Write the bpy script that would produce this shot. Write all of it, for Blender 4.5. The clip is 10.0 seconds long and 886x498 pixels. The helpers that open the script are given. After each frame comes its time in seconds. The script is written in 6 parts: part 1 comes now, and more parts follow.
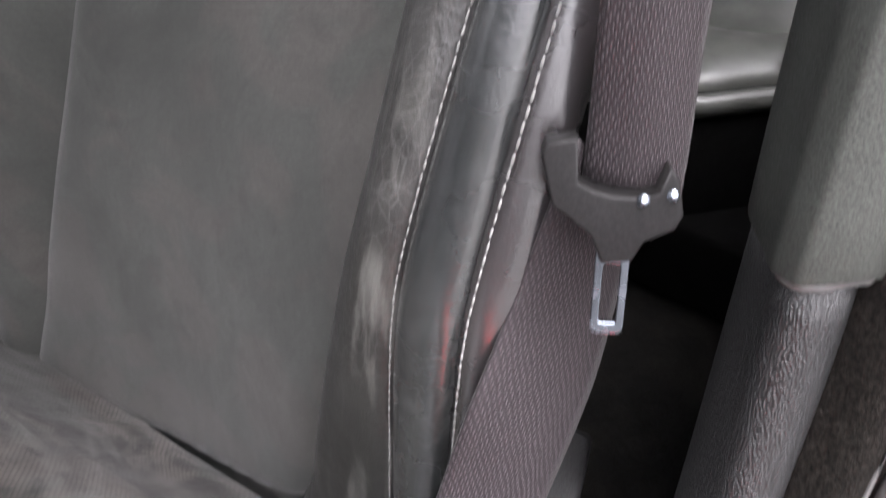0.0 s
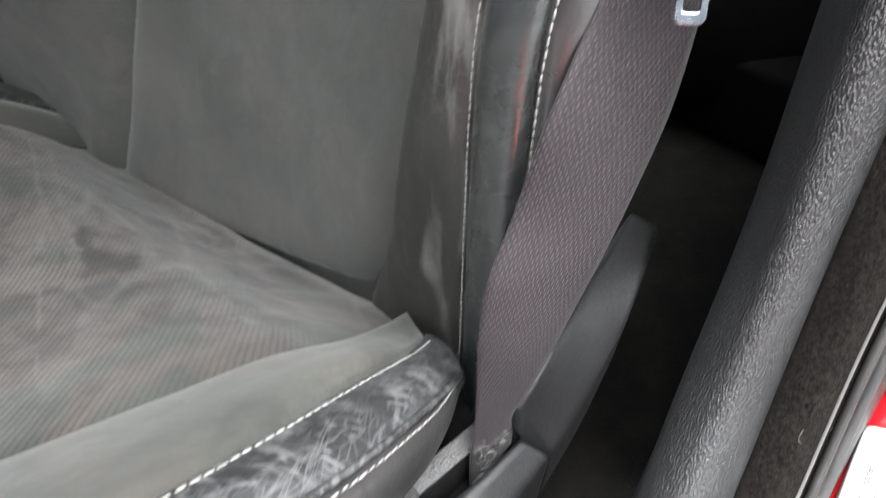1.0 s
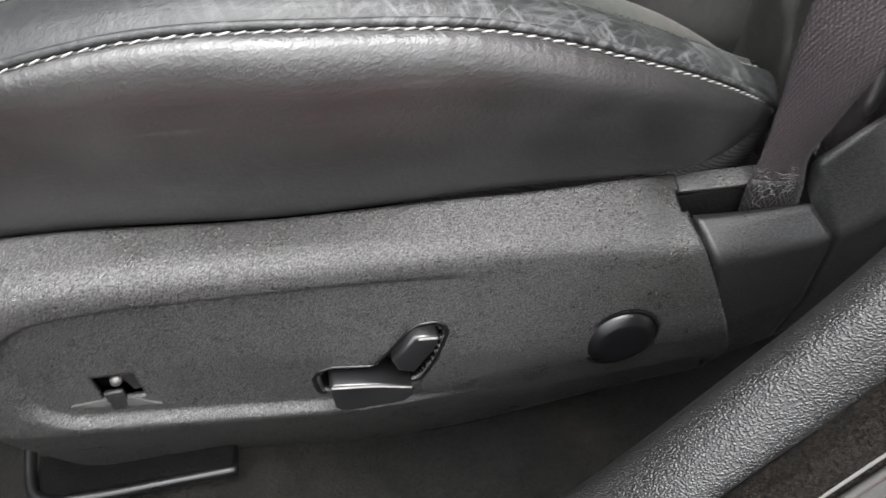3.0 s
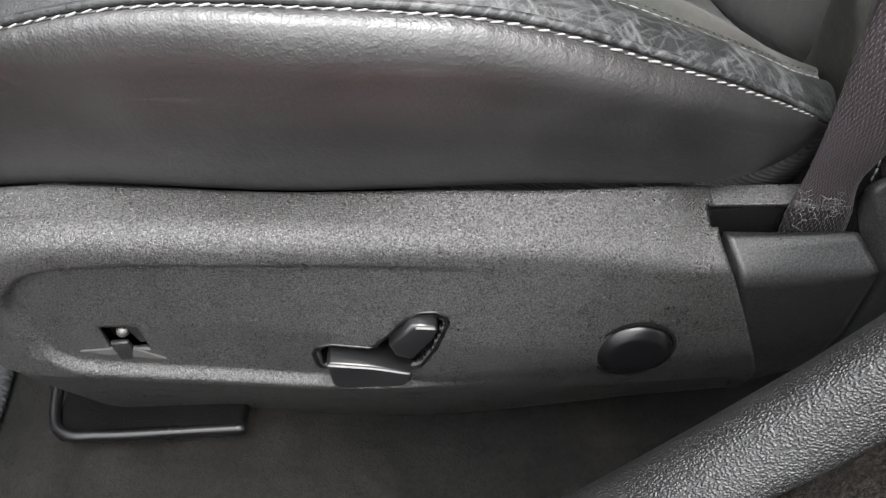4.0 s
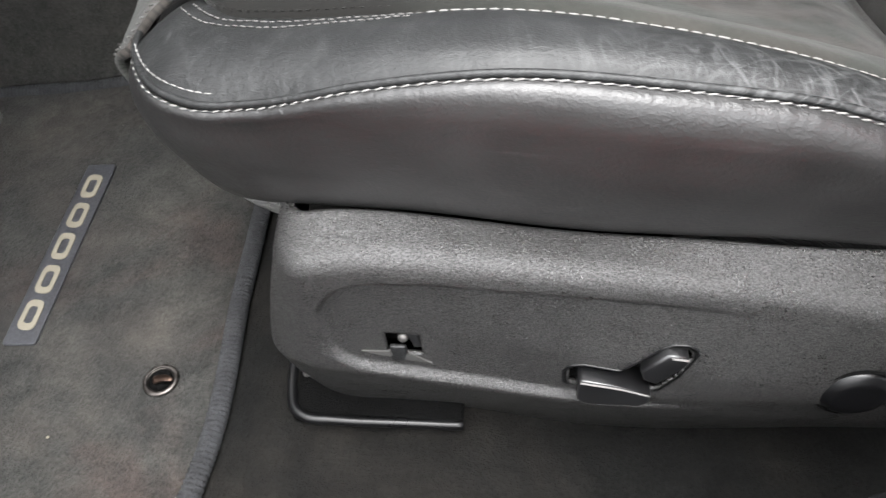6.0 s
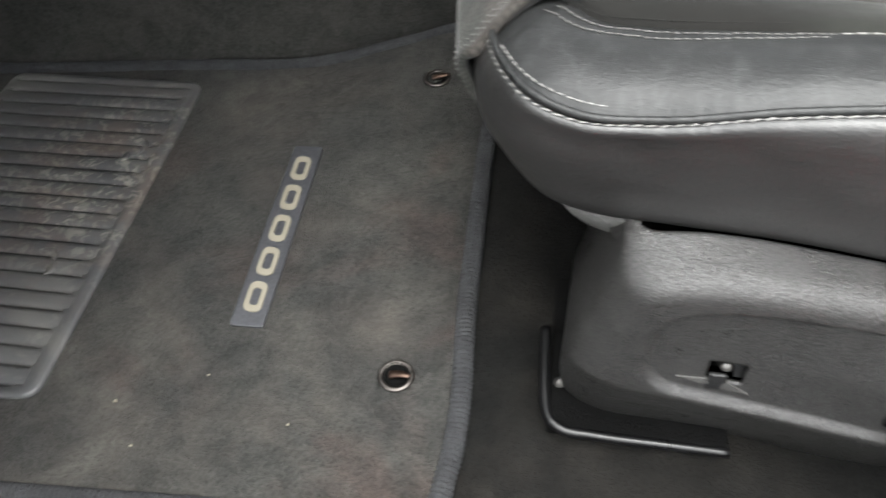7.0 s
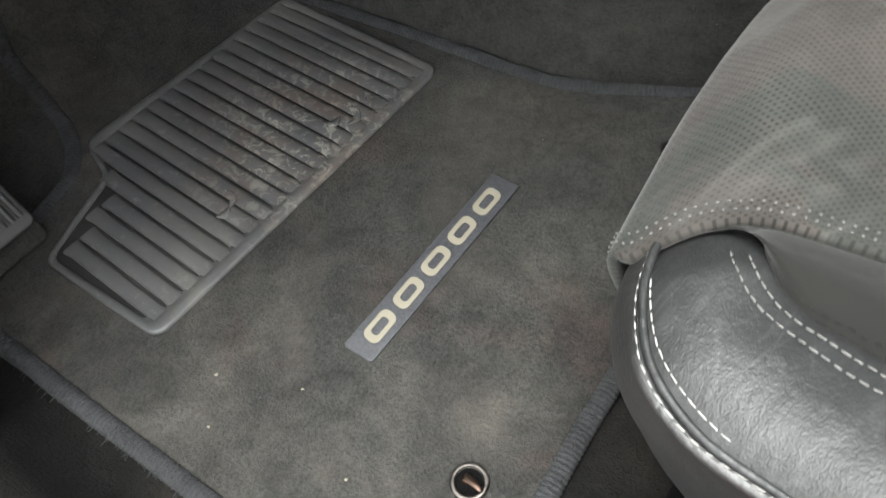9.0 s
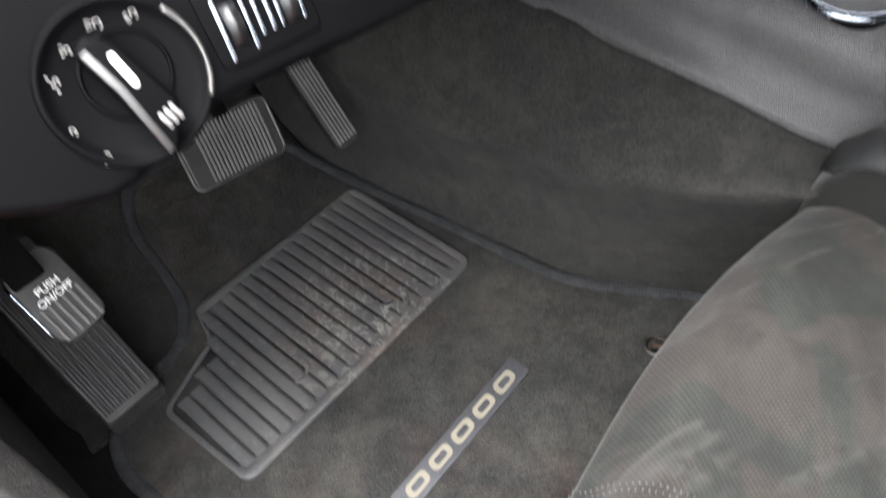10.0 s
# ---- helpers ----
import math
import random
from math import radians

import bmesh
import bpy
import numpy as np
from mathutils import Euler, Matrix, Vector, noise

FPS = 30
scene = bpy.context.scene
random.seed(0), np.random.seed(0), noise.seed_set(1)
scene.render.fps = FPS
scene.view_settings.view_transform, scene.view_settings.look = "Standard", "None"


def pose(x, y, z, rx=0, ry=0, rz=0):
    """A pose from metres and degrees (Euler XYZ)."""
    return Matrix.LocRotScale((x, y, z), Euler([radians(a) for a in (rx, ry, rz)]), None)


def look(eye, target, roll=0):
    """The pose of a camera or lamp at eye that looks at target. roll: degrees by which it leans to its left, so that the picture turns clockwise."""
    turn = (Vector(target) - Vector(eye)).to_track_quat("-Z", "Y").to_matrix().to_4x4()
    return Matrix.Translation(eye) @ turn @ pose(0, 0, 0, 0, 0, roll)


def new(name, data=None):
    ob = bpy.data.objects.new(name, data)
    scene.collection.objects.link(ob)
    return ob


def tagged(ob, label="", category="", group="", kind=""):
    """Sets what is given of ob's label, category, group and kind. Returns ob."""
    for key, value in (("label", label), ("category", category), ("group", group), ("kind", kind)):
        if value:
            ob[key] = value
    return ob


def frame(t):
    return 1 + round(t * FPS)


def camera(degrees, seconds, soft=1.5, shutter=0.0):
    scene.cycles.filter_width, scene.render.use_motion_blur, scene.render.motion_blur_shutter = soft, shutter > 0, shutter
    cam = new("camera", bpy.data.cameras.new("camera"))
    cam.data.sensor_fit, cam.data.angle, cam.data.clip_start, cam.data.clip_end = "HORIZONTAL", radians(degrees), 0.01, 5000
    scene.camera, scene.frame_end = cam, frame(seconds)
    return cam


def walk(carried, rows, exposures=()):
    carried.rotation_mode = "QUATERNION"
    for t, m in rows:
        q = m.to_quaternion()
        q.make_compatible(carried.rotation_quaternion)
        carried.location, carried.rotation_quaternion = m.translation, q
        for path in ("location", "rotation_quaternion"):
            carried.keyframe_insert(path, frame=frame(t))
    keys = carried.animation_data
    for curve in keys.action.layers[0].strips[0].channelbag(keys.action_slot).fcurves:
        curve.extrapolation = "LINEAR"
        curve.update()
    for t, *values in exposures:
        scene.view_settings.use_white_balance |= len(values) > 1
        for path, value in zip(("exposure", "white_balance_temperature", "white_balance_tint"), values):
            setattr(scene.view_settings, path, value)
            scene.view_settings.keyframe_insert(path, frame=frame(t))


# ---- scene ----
cam = camera(59.7, 10.0, soft=1.3, shutter=0.4)
# Seconds, eye, yaw (left plus), pitch, roll. Front of the car is -x, the cabin lies at +y, the floor mat's top at z = 0.
ROWS = [
    (0.0, 0.0185, 0.0316, 0.6328, -52.48, -38.54, 2.50),
    (0.2, 0.0083, 0.0257, 0.6223, -52.09, -40.84, 1.81),
    (0.5, -0.0040, 0.0177, 0.6049, -51.23, -43.32, 1.27),
    (1.0, -0.0360, -0.0035, 0.5839, -47.05, -45.98, 0.38),
    (1.5, -0.0820, -0.0565, 0.5585, -39.26, -46.99, -1.74),
    (2.0, -0.0961, -0.1043, 0.5111, -28.09, -47.41, -3.59),
    (2.5, -0.0821, -0.1424, 0.4985, -15.43, -47.37, -5.04),
    (3.0, -0.0658, -0.1484, 0.4826, -6.35, -47.67, -5.94),
    (3.2, -0.0643, -0.1428, 0.4799, -3.80, -48.26, -6.15),
    (4.3, -0.0132, -0.1382, 0.4794, 5.67, -49.16, -7.74),
    (4.5, -0.0183, -0.1394, 0.4838, 6.25, -49.04, -7.69),
    (5.0, -0.0672, -0.1432, 0.5075, 6.68, -49.04, -6.99),
    (5.2, -0.0889, -0.1475, 0.5161, 7.46, -48.93, -7.23),
    (6.3, -0.1701, -0.1532, 0.5467, 10.43, -50.00, -6.97),
    (6.5, -0.2030, -0.1501, 0.5463, 10.96, -49.84, -6.76),
    (7.0, -0.3128, -0.1466, 0.5559, 14.61, -50.78, -6.62),
    (7.5, -0.3373, -0.1037, 0.5595, 22.52, -52.47, -6.79),
    (8.0, -0.2927, -0.0575, 0.5698, 33.74, -53.24, -7.88),
    (8.5, -0.2853, -0.0068, 0.5597, 41.17, -53.83, -8.50),
    (9.0, -0.2983, 0.0185, 0.5735, 44.86, -53.98, -8.78),
    (9.5, -0.2808, 0.0247, 0.6727, 47.24, -53.78, -9.46),
    (9.8, -0.2600, 0.0221, 0.7801, 48.40, -51.54, -9.80),
    (10.0, -0.2671, 0.0250, 0.8326, 48.10, -49.75, -9.08),
]


def aimed(x, y, z, yaw, pitch, roll):
    ya, pi = radians(yaw), radians(pitch)
    ahead = Vector((-math.sin(ya) * math.cos(pi), math.cos(ya) * math.cos(pi), math.sin(pi)))
    return look((x, y, z), Vector((x, y, z)) + ahead, roll)


walk(cam, [(t, aimed(x, y, z, yaw, pitch, roll)) for t, x, y, z, yaw, pitch, roll in ROWS],
     [(0.0, 2.05, 6300, 18), (0.8, 2.15, 6250, 10), (1.3, 2.02, 6250, 9), (2.0, 1.42, 6300, 10), (2.6, 1.46, 6350, 10), (5.0, 1.48, 6350, 10), (6.5, 1.45, 6350, 10), (7.2, 1.50, 6400, 6), (8.0, 1.75, 6450, 4), (9.0, 1.75, 6400, 5), (10.0, 1.98, 6300, 11)])

# ---- light: bright overcast day, the driver's door stands open ----
world = bpy.data.worlds.new("overcast_sky")
scene.world = world
world.use_nodes = True
wn = world.node_tree.nodes
sky = wn.new("ShaderNodeTexSky")
sky.sky_type, sky.sun_disc = "NISHITA", False
sky.sun_elevation, sky.sun_rotation = radians(50), radians(190)
sky.air_density, sky.dust_density = 1.0, 6.0
# cloud layer: brightest overhead on the side of the open door, dim at the horizon
way, glow, cloud, soft_sky = wn.new("ShaderNodeTexCoord"), wn.new("ShaderNodeVectorMath"), wn.new("ShaderNodeMapRange"), wn.new("ShaderNodeMix")
glow.operation = "DOT_PRODUCT"
glow.inputs[1].default_value = Vector((0.12, -0.16, 0.97)).normalized()
cloud.inputs["To Min"].default_value, cloud.inputs["To Max"].default_value = 1.0, 21.5
soft_sky.data_type = "RGBA"
soft_sky.inputs["Factor"].default_value = 0.93
world.node_tree.links.new(way.outputs["Generated"], glow.inputs[0])
world.node_tree.links.new(glow.outputs["Value"], cloud.inputs["Value"])
world.node_tree.links.new(sky.outputs[0], soft_sky.inputs["A"])
world.node_tree.links.new(cloud.outputs[0], soft_sky.inputs["B"])
world.node_tree.links.new(soft_sky.outputs["Result"], wn["Background"].inputs["Color"])
wn["Background"].inputs["Strength"].default_value = 0.15

sun_data = bpy.data.lights.new("sun", "SUN")
sun_data.energy, sun_data.angle, sun_data.color = 2.2, radians(35), (1.0, 0.97, 0.93)
sun = new("sun", sun_data)
sun.matrix_world = look((0.5, -0.85, 4), (0.1, 0, 0))

# ---- materials ----
def material(name, colour, rough=0.5, metal=0.0, spec=0.5):
    m = bpy.data.materials.new(name)
    m.use_nodes = True
    b = m.node_tree.nodes["Principled BSDF"]
    b.inputs["Base Color"].default_value = (*colour, 1)
    b.inputs["Roughness"].default_value, b.inputs["Metallic"].default_value = rough, metal
    b.inputs["Specular IOR Level"].default_value = spec
    return m, m.node_tree.nodes, m.node_tree.links, b


def coords(n, l, kind="Object", scale=(1, 1, 1)):
    t, mp = n.new("ShaderNodeTexCoord"), n.new("ShaderNodeMapping")
    mp.inputs["Scale"].default_value = scale
    l.new(t.outputs[kind], mp.inputs["Vector"])
    return mp.outputs[0]


def noise_of(n, l, at, scale, detail=3, rough=0.5, distort=0.0):
    x = n.new("ShaderNodeTexNoise")
    x.inputs["Scale"].default_value, x.inputs["Detail"].default_value = scale, detail
    x.inputs["Roughness"].default_value, x.inputs["Distortion"].default_value = rough, distort
    l.new(at, x.inputs["Vector"])
    return x.outputs["Fac"]


def cells_of(n, l, at, scale, feature="F1"):
    x = n.new("ShaderNodeTexVoronoi")
    x.feature = feature
    x.inputs["Scale"].default_value = scale
    l.new(at, x.inputs["Vector"])
    return x.outputs["Distance"]


def band(n, l, fac, lo, hi, a=0.0, b=1.0):
    x = n.new("ShaderNodeMapRange")
    x.inputs["From Min"].default_value, x.inputs["From Max"].default_value = lo, hi
    x.inputs["To Min"].default_value, x.inputs["To Max"].default_value = a, b
    l.new(fac, x.inputs["Value"])
    return x.outputs[0]


def mixed(n, l, fac, a, b, mode="MIX"):
    x = n.new("ShaderNodeMix")
    x.data_type, x.blend_type = "RGBA", mode
    if isinstance(fac, float):
        x.inputs["Factor"].default_value = fac
    else:
        l.new(fac, x.inputs["Factor"])
    for key, v in (("A", a), ("B", b)):
        if isinstance(v, tuple):
            x.inputs[key].default_value = (*v, 1)
        else:
            l.new(v, x.inputs[key])
    return x.outputs["Result"]


def arith(n, l, op, a, b):
    x = n.new("ShaderNodeMath")
    x.operation = op
    for k, v in enumerate((a, b)):
        if isinstance(v, (int, float)):
            x.inputs[k].default_value = v
        else:
            l.new(v, x.inputs[k])
    return x.outputs[0]


def bumped(n, l, bsdf, height, strength, distance):
    x = n.new("ShaderNodeBump")
    x.inputs["Strength"].default_value, x.inputs["Distance"].default_value = strength, distance
    l.new(height, x.inputs["Height"])
    if bsdf.inputs["Normal"].is_linked:
        l.new(bsdf.inputs["Normal"].links[0].from_socket, x.inputs["Normal"])
    l.new(x.outputs[0], bsdf.inputs["Normal"])


def folds_along(n, l, turn, size, squeeze, width, seed):
    """Thin broken lines that run along one direction of the panel, in its own metres."""
    tc, mp, sq = n.new("ShaderNodeTexCoord"), n.new("ShaderNodeMapping"), n.new("ShaderNodeMapping")
    mp.inputs["Rotation"].default_value = (0, 0, radians(turn))
    mp.inputs["Location"].default_value = (seed, seed, seed)
    sq.inputs["Scale"].default_value = (squeeze, 1, 1)
    l.new(tc.outputs["UV"], mp.inputs["Vector"])
    l.new(mp.outputs[0], sq.inputs["Vector"])
    hill = noise_of(n, l, sq.outputs[0], size, 2, 0.45, 0.25)
    line = band(n, l, arith(n, l, "ABSOLUTE", arith(n, l, "SUBTRACT", hill, 0.5), 0.0), 0.0, width, 1.0, 0.0)
    return arith(n, l, "MULTIPLY", line, band(n, l, noise_of(n, l, mp.outputs[0], 34, 3), 0.42, 0.54))


def leather(name, base, rough, crease=0.0, scuff=0.0, folds=True, rubs=0.0, coat=0.0, pucker=None, spec=0.85):
    m, n, l, b = material(name, base, rough, spec=spec)
    at, uv = coords(n, l), coords(n, l, "UV")
    grain = cells_of(n, l, at, 950)
    soft = noise_of(n, l, at, 25, 4)
    fine = noise_of(n, l, at, 420, 3)
    wear = band(n, l, noise_of(n, l, at, 14, 5, 0.6), 0.45, 0.75)
    pale = tuple(min(1, c * 3.2 + 0.055) for c in base)
    col = mixed(n, l, wear, base, tuple(c * 1.7 for c in base))
    # fine wrinkles across the band: stretched cells in the panel's own metres
    st = coords(n, l, "UV", (0.7, 0.5, 1))
    wr = cells_of(n, l, st, 190, "DISTANCE_TO_EDGE")
    wrk = band(n, l, wr, 0.0, 0.06, 1.0, 0.0)
    patch = band(n, l, noise_of(n, l, uv, 9, 2), 0.42, 0.62)
    wrk = arith(n, l, "MULTIPLY", wrk, patch)
    if rubs:
        # pale rubbed patches and lengthwise streaks where backs slide past
        long = coords(n, l, "Object", (1, 1, 0.16))
        patches = band(n, l, noise_of(n, l, long, 46, 5, 0.62, 0.5), 0.53, 0.66)
        patches = arith(n, l, "MULTIPLY", patches, band(n, l, noise_of(n, l, at, 12, 3), 0.42, 0.56))
        col = mixed(n, l, arith(n, l, "MULTIPLY", patches, rubs), col, (0.10, 0.098, 0.09))
    if scuff:
        sc = coords(n, l, "UV", (1.0, 0.12, 1))
        lines = band(n, l, noise_of(n, l, sc, 160, 5, 0.7, 0.6), 0.60, 0.74)
        lines = arith(n, l, "MULTIPLY", lines, band(n, l, noise_of(n, l, uv, 13, 3), 0.42, 0.58))
        sx = n.new("ShaderNodeSeparateXYZ")
        l.new(uv, sx.inputs[0])
        sat_on = band(n, l, sx.outputs["Y"], 0.36, 0.22, 0.12 if folds else 1.0, 1.0)
        lines, wrk = arith(n, l, "MULTIPLY", lines, sat_on), arith(n, l, "MULTIPLY", wrk, sat_on)
        for turn, size, squeeze, width, amount, seed in ((-45, 75, 0.16, 0.03, 1.0, 0.0), (48, 130, 0.2, 0.03, 0.5, 3.0), (-36, 150, 0.14, 0.035, 0.8, 11.0), (82, 95, 0.3, 0.04, 0.4, 7.0)) if folds else ():
            fold = folds_along(n, l, turn, size, squeeze, width, seed)
            fold = arith(n, l, "MULTIPLY", arith(n, l, "MULTIPLY", fold, sat_on), amount)
            col = mixed(n, l, arith(n, l, "MULTIPLY", fold, scuff), col, pale)
            wrk = arith(n, l, "MAXIMUM", wrk, arith(n, l, "MULTIPLY", fold, 0.8))
        col = mixed(n, l, arith(n, l, "MULTIPLY", lines, scuff), col, pale)
        col = mixed(n, l, arith(n, l, "MULTIPLY", wrk, scuff * 0.5), col, pale)
    l.new(col, b.inputs["Base Color"])
    l.new(band(n, l, soft, 0.3, 0.7, rough - 0.07, rough + 0.08), b.inputs["Roughness"])
    bumped(n, l, b, grain, 0.28, 0.0004)
    bumped(n, l, b, fine, 0.3, 0.0011)
    bumped(n, l, b, soft, 0.25, 0.006)
    b.inputs["Coat Weight"].default_value, b.inputs["Coat Roughness"].default_value = coat, 0.22
    b.inputs["Coat IOR"].default_value = 1.5 + 0.4 * coat
    if pucker:
        # gathers pulled in by the stitches, dying out away from the seam
        px = n.new("ShaderNodeSeparateXYZ")
        l.new(uv, px.inputs[0])
        gather = noise_of(n, l, coords(n, l, "UV", (0.10, 1.0, 1)), 105, 2, 0.55)
        bumped(n, l, b, arith(n, l, "MULTIPLY", gather, band(n, l, px.outputs["X"], *pucker)), 0.55, 0.0022)
    if crease:
        bumped(n, l, b, wrk, -crease, 0.0015)
    return m


def suede(name, base, perforated=False, stain=0.6, dark_front=False):
    m, n, l, b = material(name, base, 0.95, spec=0.15)
    at, uv = coords(n, l), coords(n, l, "UV")
    big = noise_of(n, l, at, 6.5, 5, 0.6, 0.3)
    nap = noise_of(n, l, at, 2600, 2, 0.7)
    fuzz = noise_of(n, l, at, 300, 4, 0.7)
    col = mixed(n, l, band(n, l, big, 0.35, 0.68), tuple(c * (1 - 0.55 * stain) for c in base), tuple(c * (1 + 0.55 * stain) for c in base))
    swirl = band(n, l, noise_of(n, l, at, 13, 4, 0.55, 1.3), 0.54, 0.66)
    col = mixed(n, l, arith(n, l, "MULTIPLY", swirl, 0.75 * stain), col, tuple(c * 0.45 for c in base))
    col = mixed(n, l, band(n, l, fuzz, 0.3, 0.8, 0.0, 0.45), col, tuple(c * 0.5 for c in base))
    damp = band(n, l, noise_of(n, l, at, 9, 3, 0.55, 0.9), 0.47, 0.54, 0.0, stain if perforated else 0.3)
    col = mixed(n, l, damp, mixed(n, l, 1.0, col, (0.88, 0.94, 0.89), "MULTIPLY"), mixed(n, l, 1.0, col, (1.30, 1.14, 1.10), "MULTIPLY"))
    b.inputs["Sheen Weight"].default_value, b.inputs["Sheen Roughness"].default_value = 0.12, 0.45
    if dark_front:
        # darker towards the front: the nap's shading put into the base colour
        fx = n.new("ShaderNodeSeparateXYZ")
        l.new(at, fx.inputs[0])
        front_mask = arith(n, l, "ADD", fx.outputs["X"], arith(n, l, "MULTIPLY", arith(n, l, "SUBTRACT", big, 0.5), 0.25))
        col = mixed(n, l, band(n, l, front_mask, -0.08, -0.24, 0.0, 0.9), col, tuple(c * 0.20 for c in base))
    if perforated:
        sc = n.new("ShaderNodeVectorMath")
        sc.operation = "SCALE"
        sc.inputs["Scale"].default_value = 1 / 0.0037
        skew = n.new("ShaderNodeMapping")
        skew.inputs["Rotation"].default_value = (0, 0, radians(45))
        l.new(uv, skew.inputs["Vector"])
        l.new(skew.outputs[0], sc.inputs[0])
        fr = n.new("ShaderNodeVectorMath")
        fr.operation = "FRACTION"
        l.new(sc.outputs[0], fr.inputs[0])
        sub = n.new("ShaderNodeVectorMath")
        sub.operation = "SUBTRACT"
        sub.inputs[1].default_value = (0.5, 0.5, 0)
        l.new(fr.outputs[0], sub.inputs[0])
        flat = n.new("ShaderNodeVectorMath")
        flat.operation = "MULTIPLY"
        flat.inputs[1].default_value = (1, 1, 0)
        l.new(sub.outputs[0], flat.inputs[0])
        ln = n.new("ShaderNodeVectorMath")
        ln.operation = "LENGTH"
        l.new(flat.outputs[0], ln.inputs[0])
        hole = band(n, l, ln.outputs["Value"], 0.17, 0.29, 1.0, 0.0)
        hole = arith(n, l, "MULTIPLY", hole, band(n, l, noise_of(n, l, at, 11, 3), 0.36, 0.56, 0.6, 1.0))
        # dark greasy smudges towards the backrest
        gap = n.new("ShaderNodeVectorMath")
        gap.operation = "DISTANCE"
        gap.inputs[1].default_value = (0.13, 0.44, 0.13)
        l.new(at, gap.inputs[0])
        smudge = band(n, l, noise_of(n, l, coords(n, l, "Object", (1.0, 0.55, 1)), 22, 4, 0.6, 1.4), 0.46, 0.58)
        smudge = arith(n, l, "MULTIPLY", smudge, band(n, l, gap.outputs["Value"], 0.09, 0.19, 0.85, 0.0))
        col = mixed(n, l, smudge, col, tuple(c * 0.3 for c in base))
        col = mixed(n, l, arith(n, l, "MULTIPLY", hole, 0.95), col, tuple(c * 0.25 for c in base))
        bumped(n, l, b, hole, -0.35, 0.0006)
        # pale rubbed crease lines
        for turn, size, seed in ((25, 11, 5.0),):
            rub = folds_along(n, l, turn, size, 0.22, 0.022, seed)
            col = mixed(n, l, arith(n, l, "MULTIPLY", rub, 0.35), col, tuple(c * 1.8 for c in base))
    l.new(col, b.inputs["Base Color"])
    bumped(n, l, b, nap, 0.25, 0.0005)
    bumped(n, l, b, fuzz, 0.2, 0.001)
    bumped(n, l, b, noise_of(n, l, at, 16, 3, 0.5, 0.3), 0.3, 0.010)
    return m


def grained_plastic(name, base, rough, scale=620, strength=1.0, fine=0.004, spec=0.85, speckle=0.0, dusty=0.35):
    m, n, l, b = material(name, base, rough, spec=spec)
    at = coords(n, l)
    g = noise_of(n, l, at, scale, 3, 0.75)
    lo, hi = 0.75 - 0.5 * speckle, 1.3 + 1.5 * speckle
    col = mixed(n, l, band(n, l, g, 0.42, 0.60), tuple(c * lo for c in base), tuple(c * hi for c in base))
    dust = band(n, l, noise_of(n, l, at, 9, 5, 0.65), 0.5, 0.8, 0.0, dusty)
    col = mixed(n, l, dust, col, tuple(c * 1.9 + 0.004 for c in base))
    l.new(col, b.inputs["Base Color"])
    gloss = band(n, l, noise_of(n, l, at, 40, 3), 0.3, 0.7, rough - 0.05, rough + 0.08)
    if speckle:
        gloss = arith(n, l, "ADD", gloss, band(n, l, noise_of(n, l, at, scale * 0.8, 2), 0.35, 0.65, 0.12, -0.10))
    l.new(gloss, b.inputs["Roughness"])
    if speckle:
        l.new(band(n, l, g, 0.40, 0.60, spec * (1 - 0.6 * speckle), spec * (1 + 0.25 * speckle)), b.inputs["Specular IOR Level"])
    bumped(n, l, b, g, strength, fine)
    return m


def vinyl_hide(name, base, rough):
    m, n, l, b = material(name, base, rough, spec=0.65)
    at = coords(n, l)
    bent = coords(n, l, "Object", (0.8, 1.0, 0.8))
    peb = band(n, l, cells_of(n, l, bent, 1080, "SMOOTH_F1"), 0.08, 0.55, 1.0, 0.0)
    col = mixed(n, l, peb, tuple(c * 0.35 for c in base), tuple(c * 1.25 for c in base))
    col = mixed(n, l, band(n, l, noise_of(n, l, at, 11, 5), 0.5, 0.8, 0.0, 0.4), col, tuple(c * 1.8 for c in base))
    l.new(col, b.inputs["Base Color"])
    bumped(n, l, b, peb, 0.8, 0.0007)
    bumped(n, l, b, noise_of(n, l, at, 480, 2), 0.12, 0.0006)
    return m


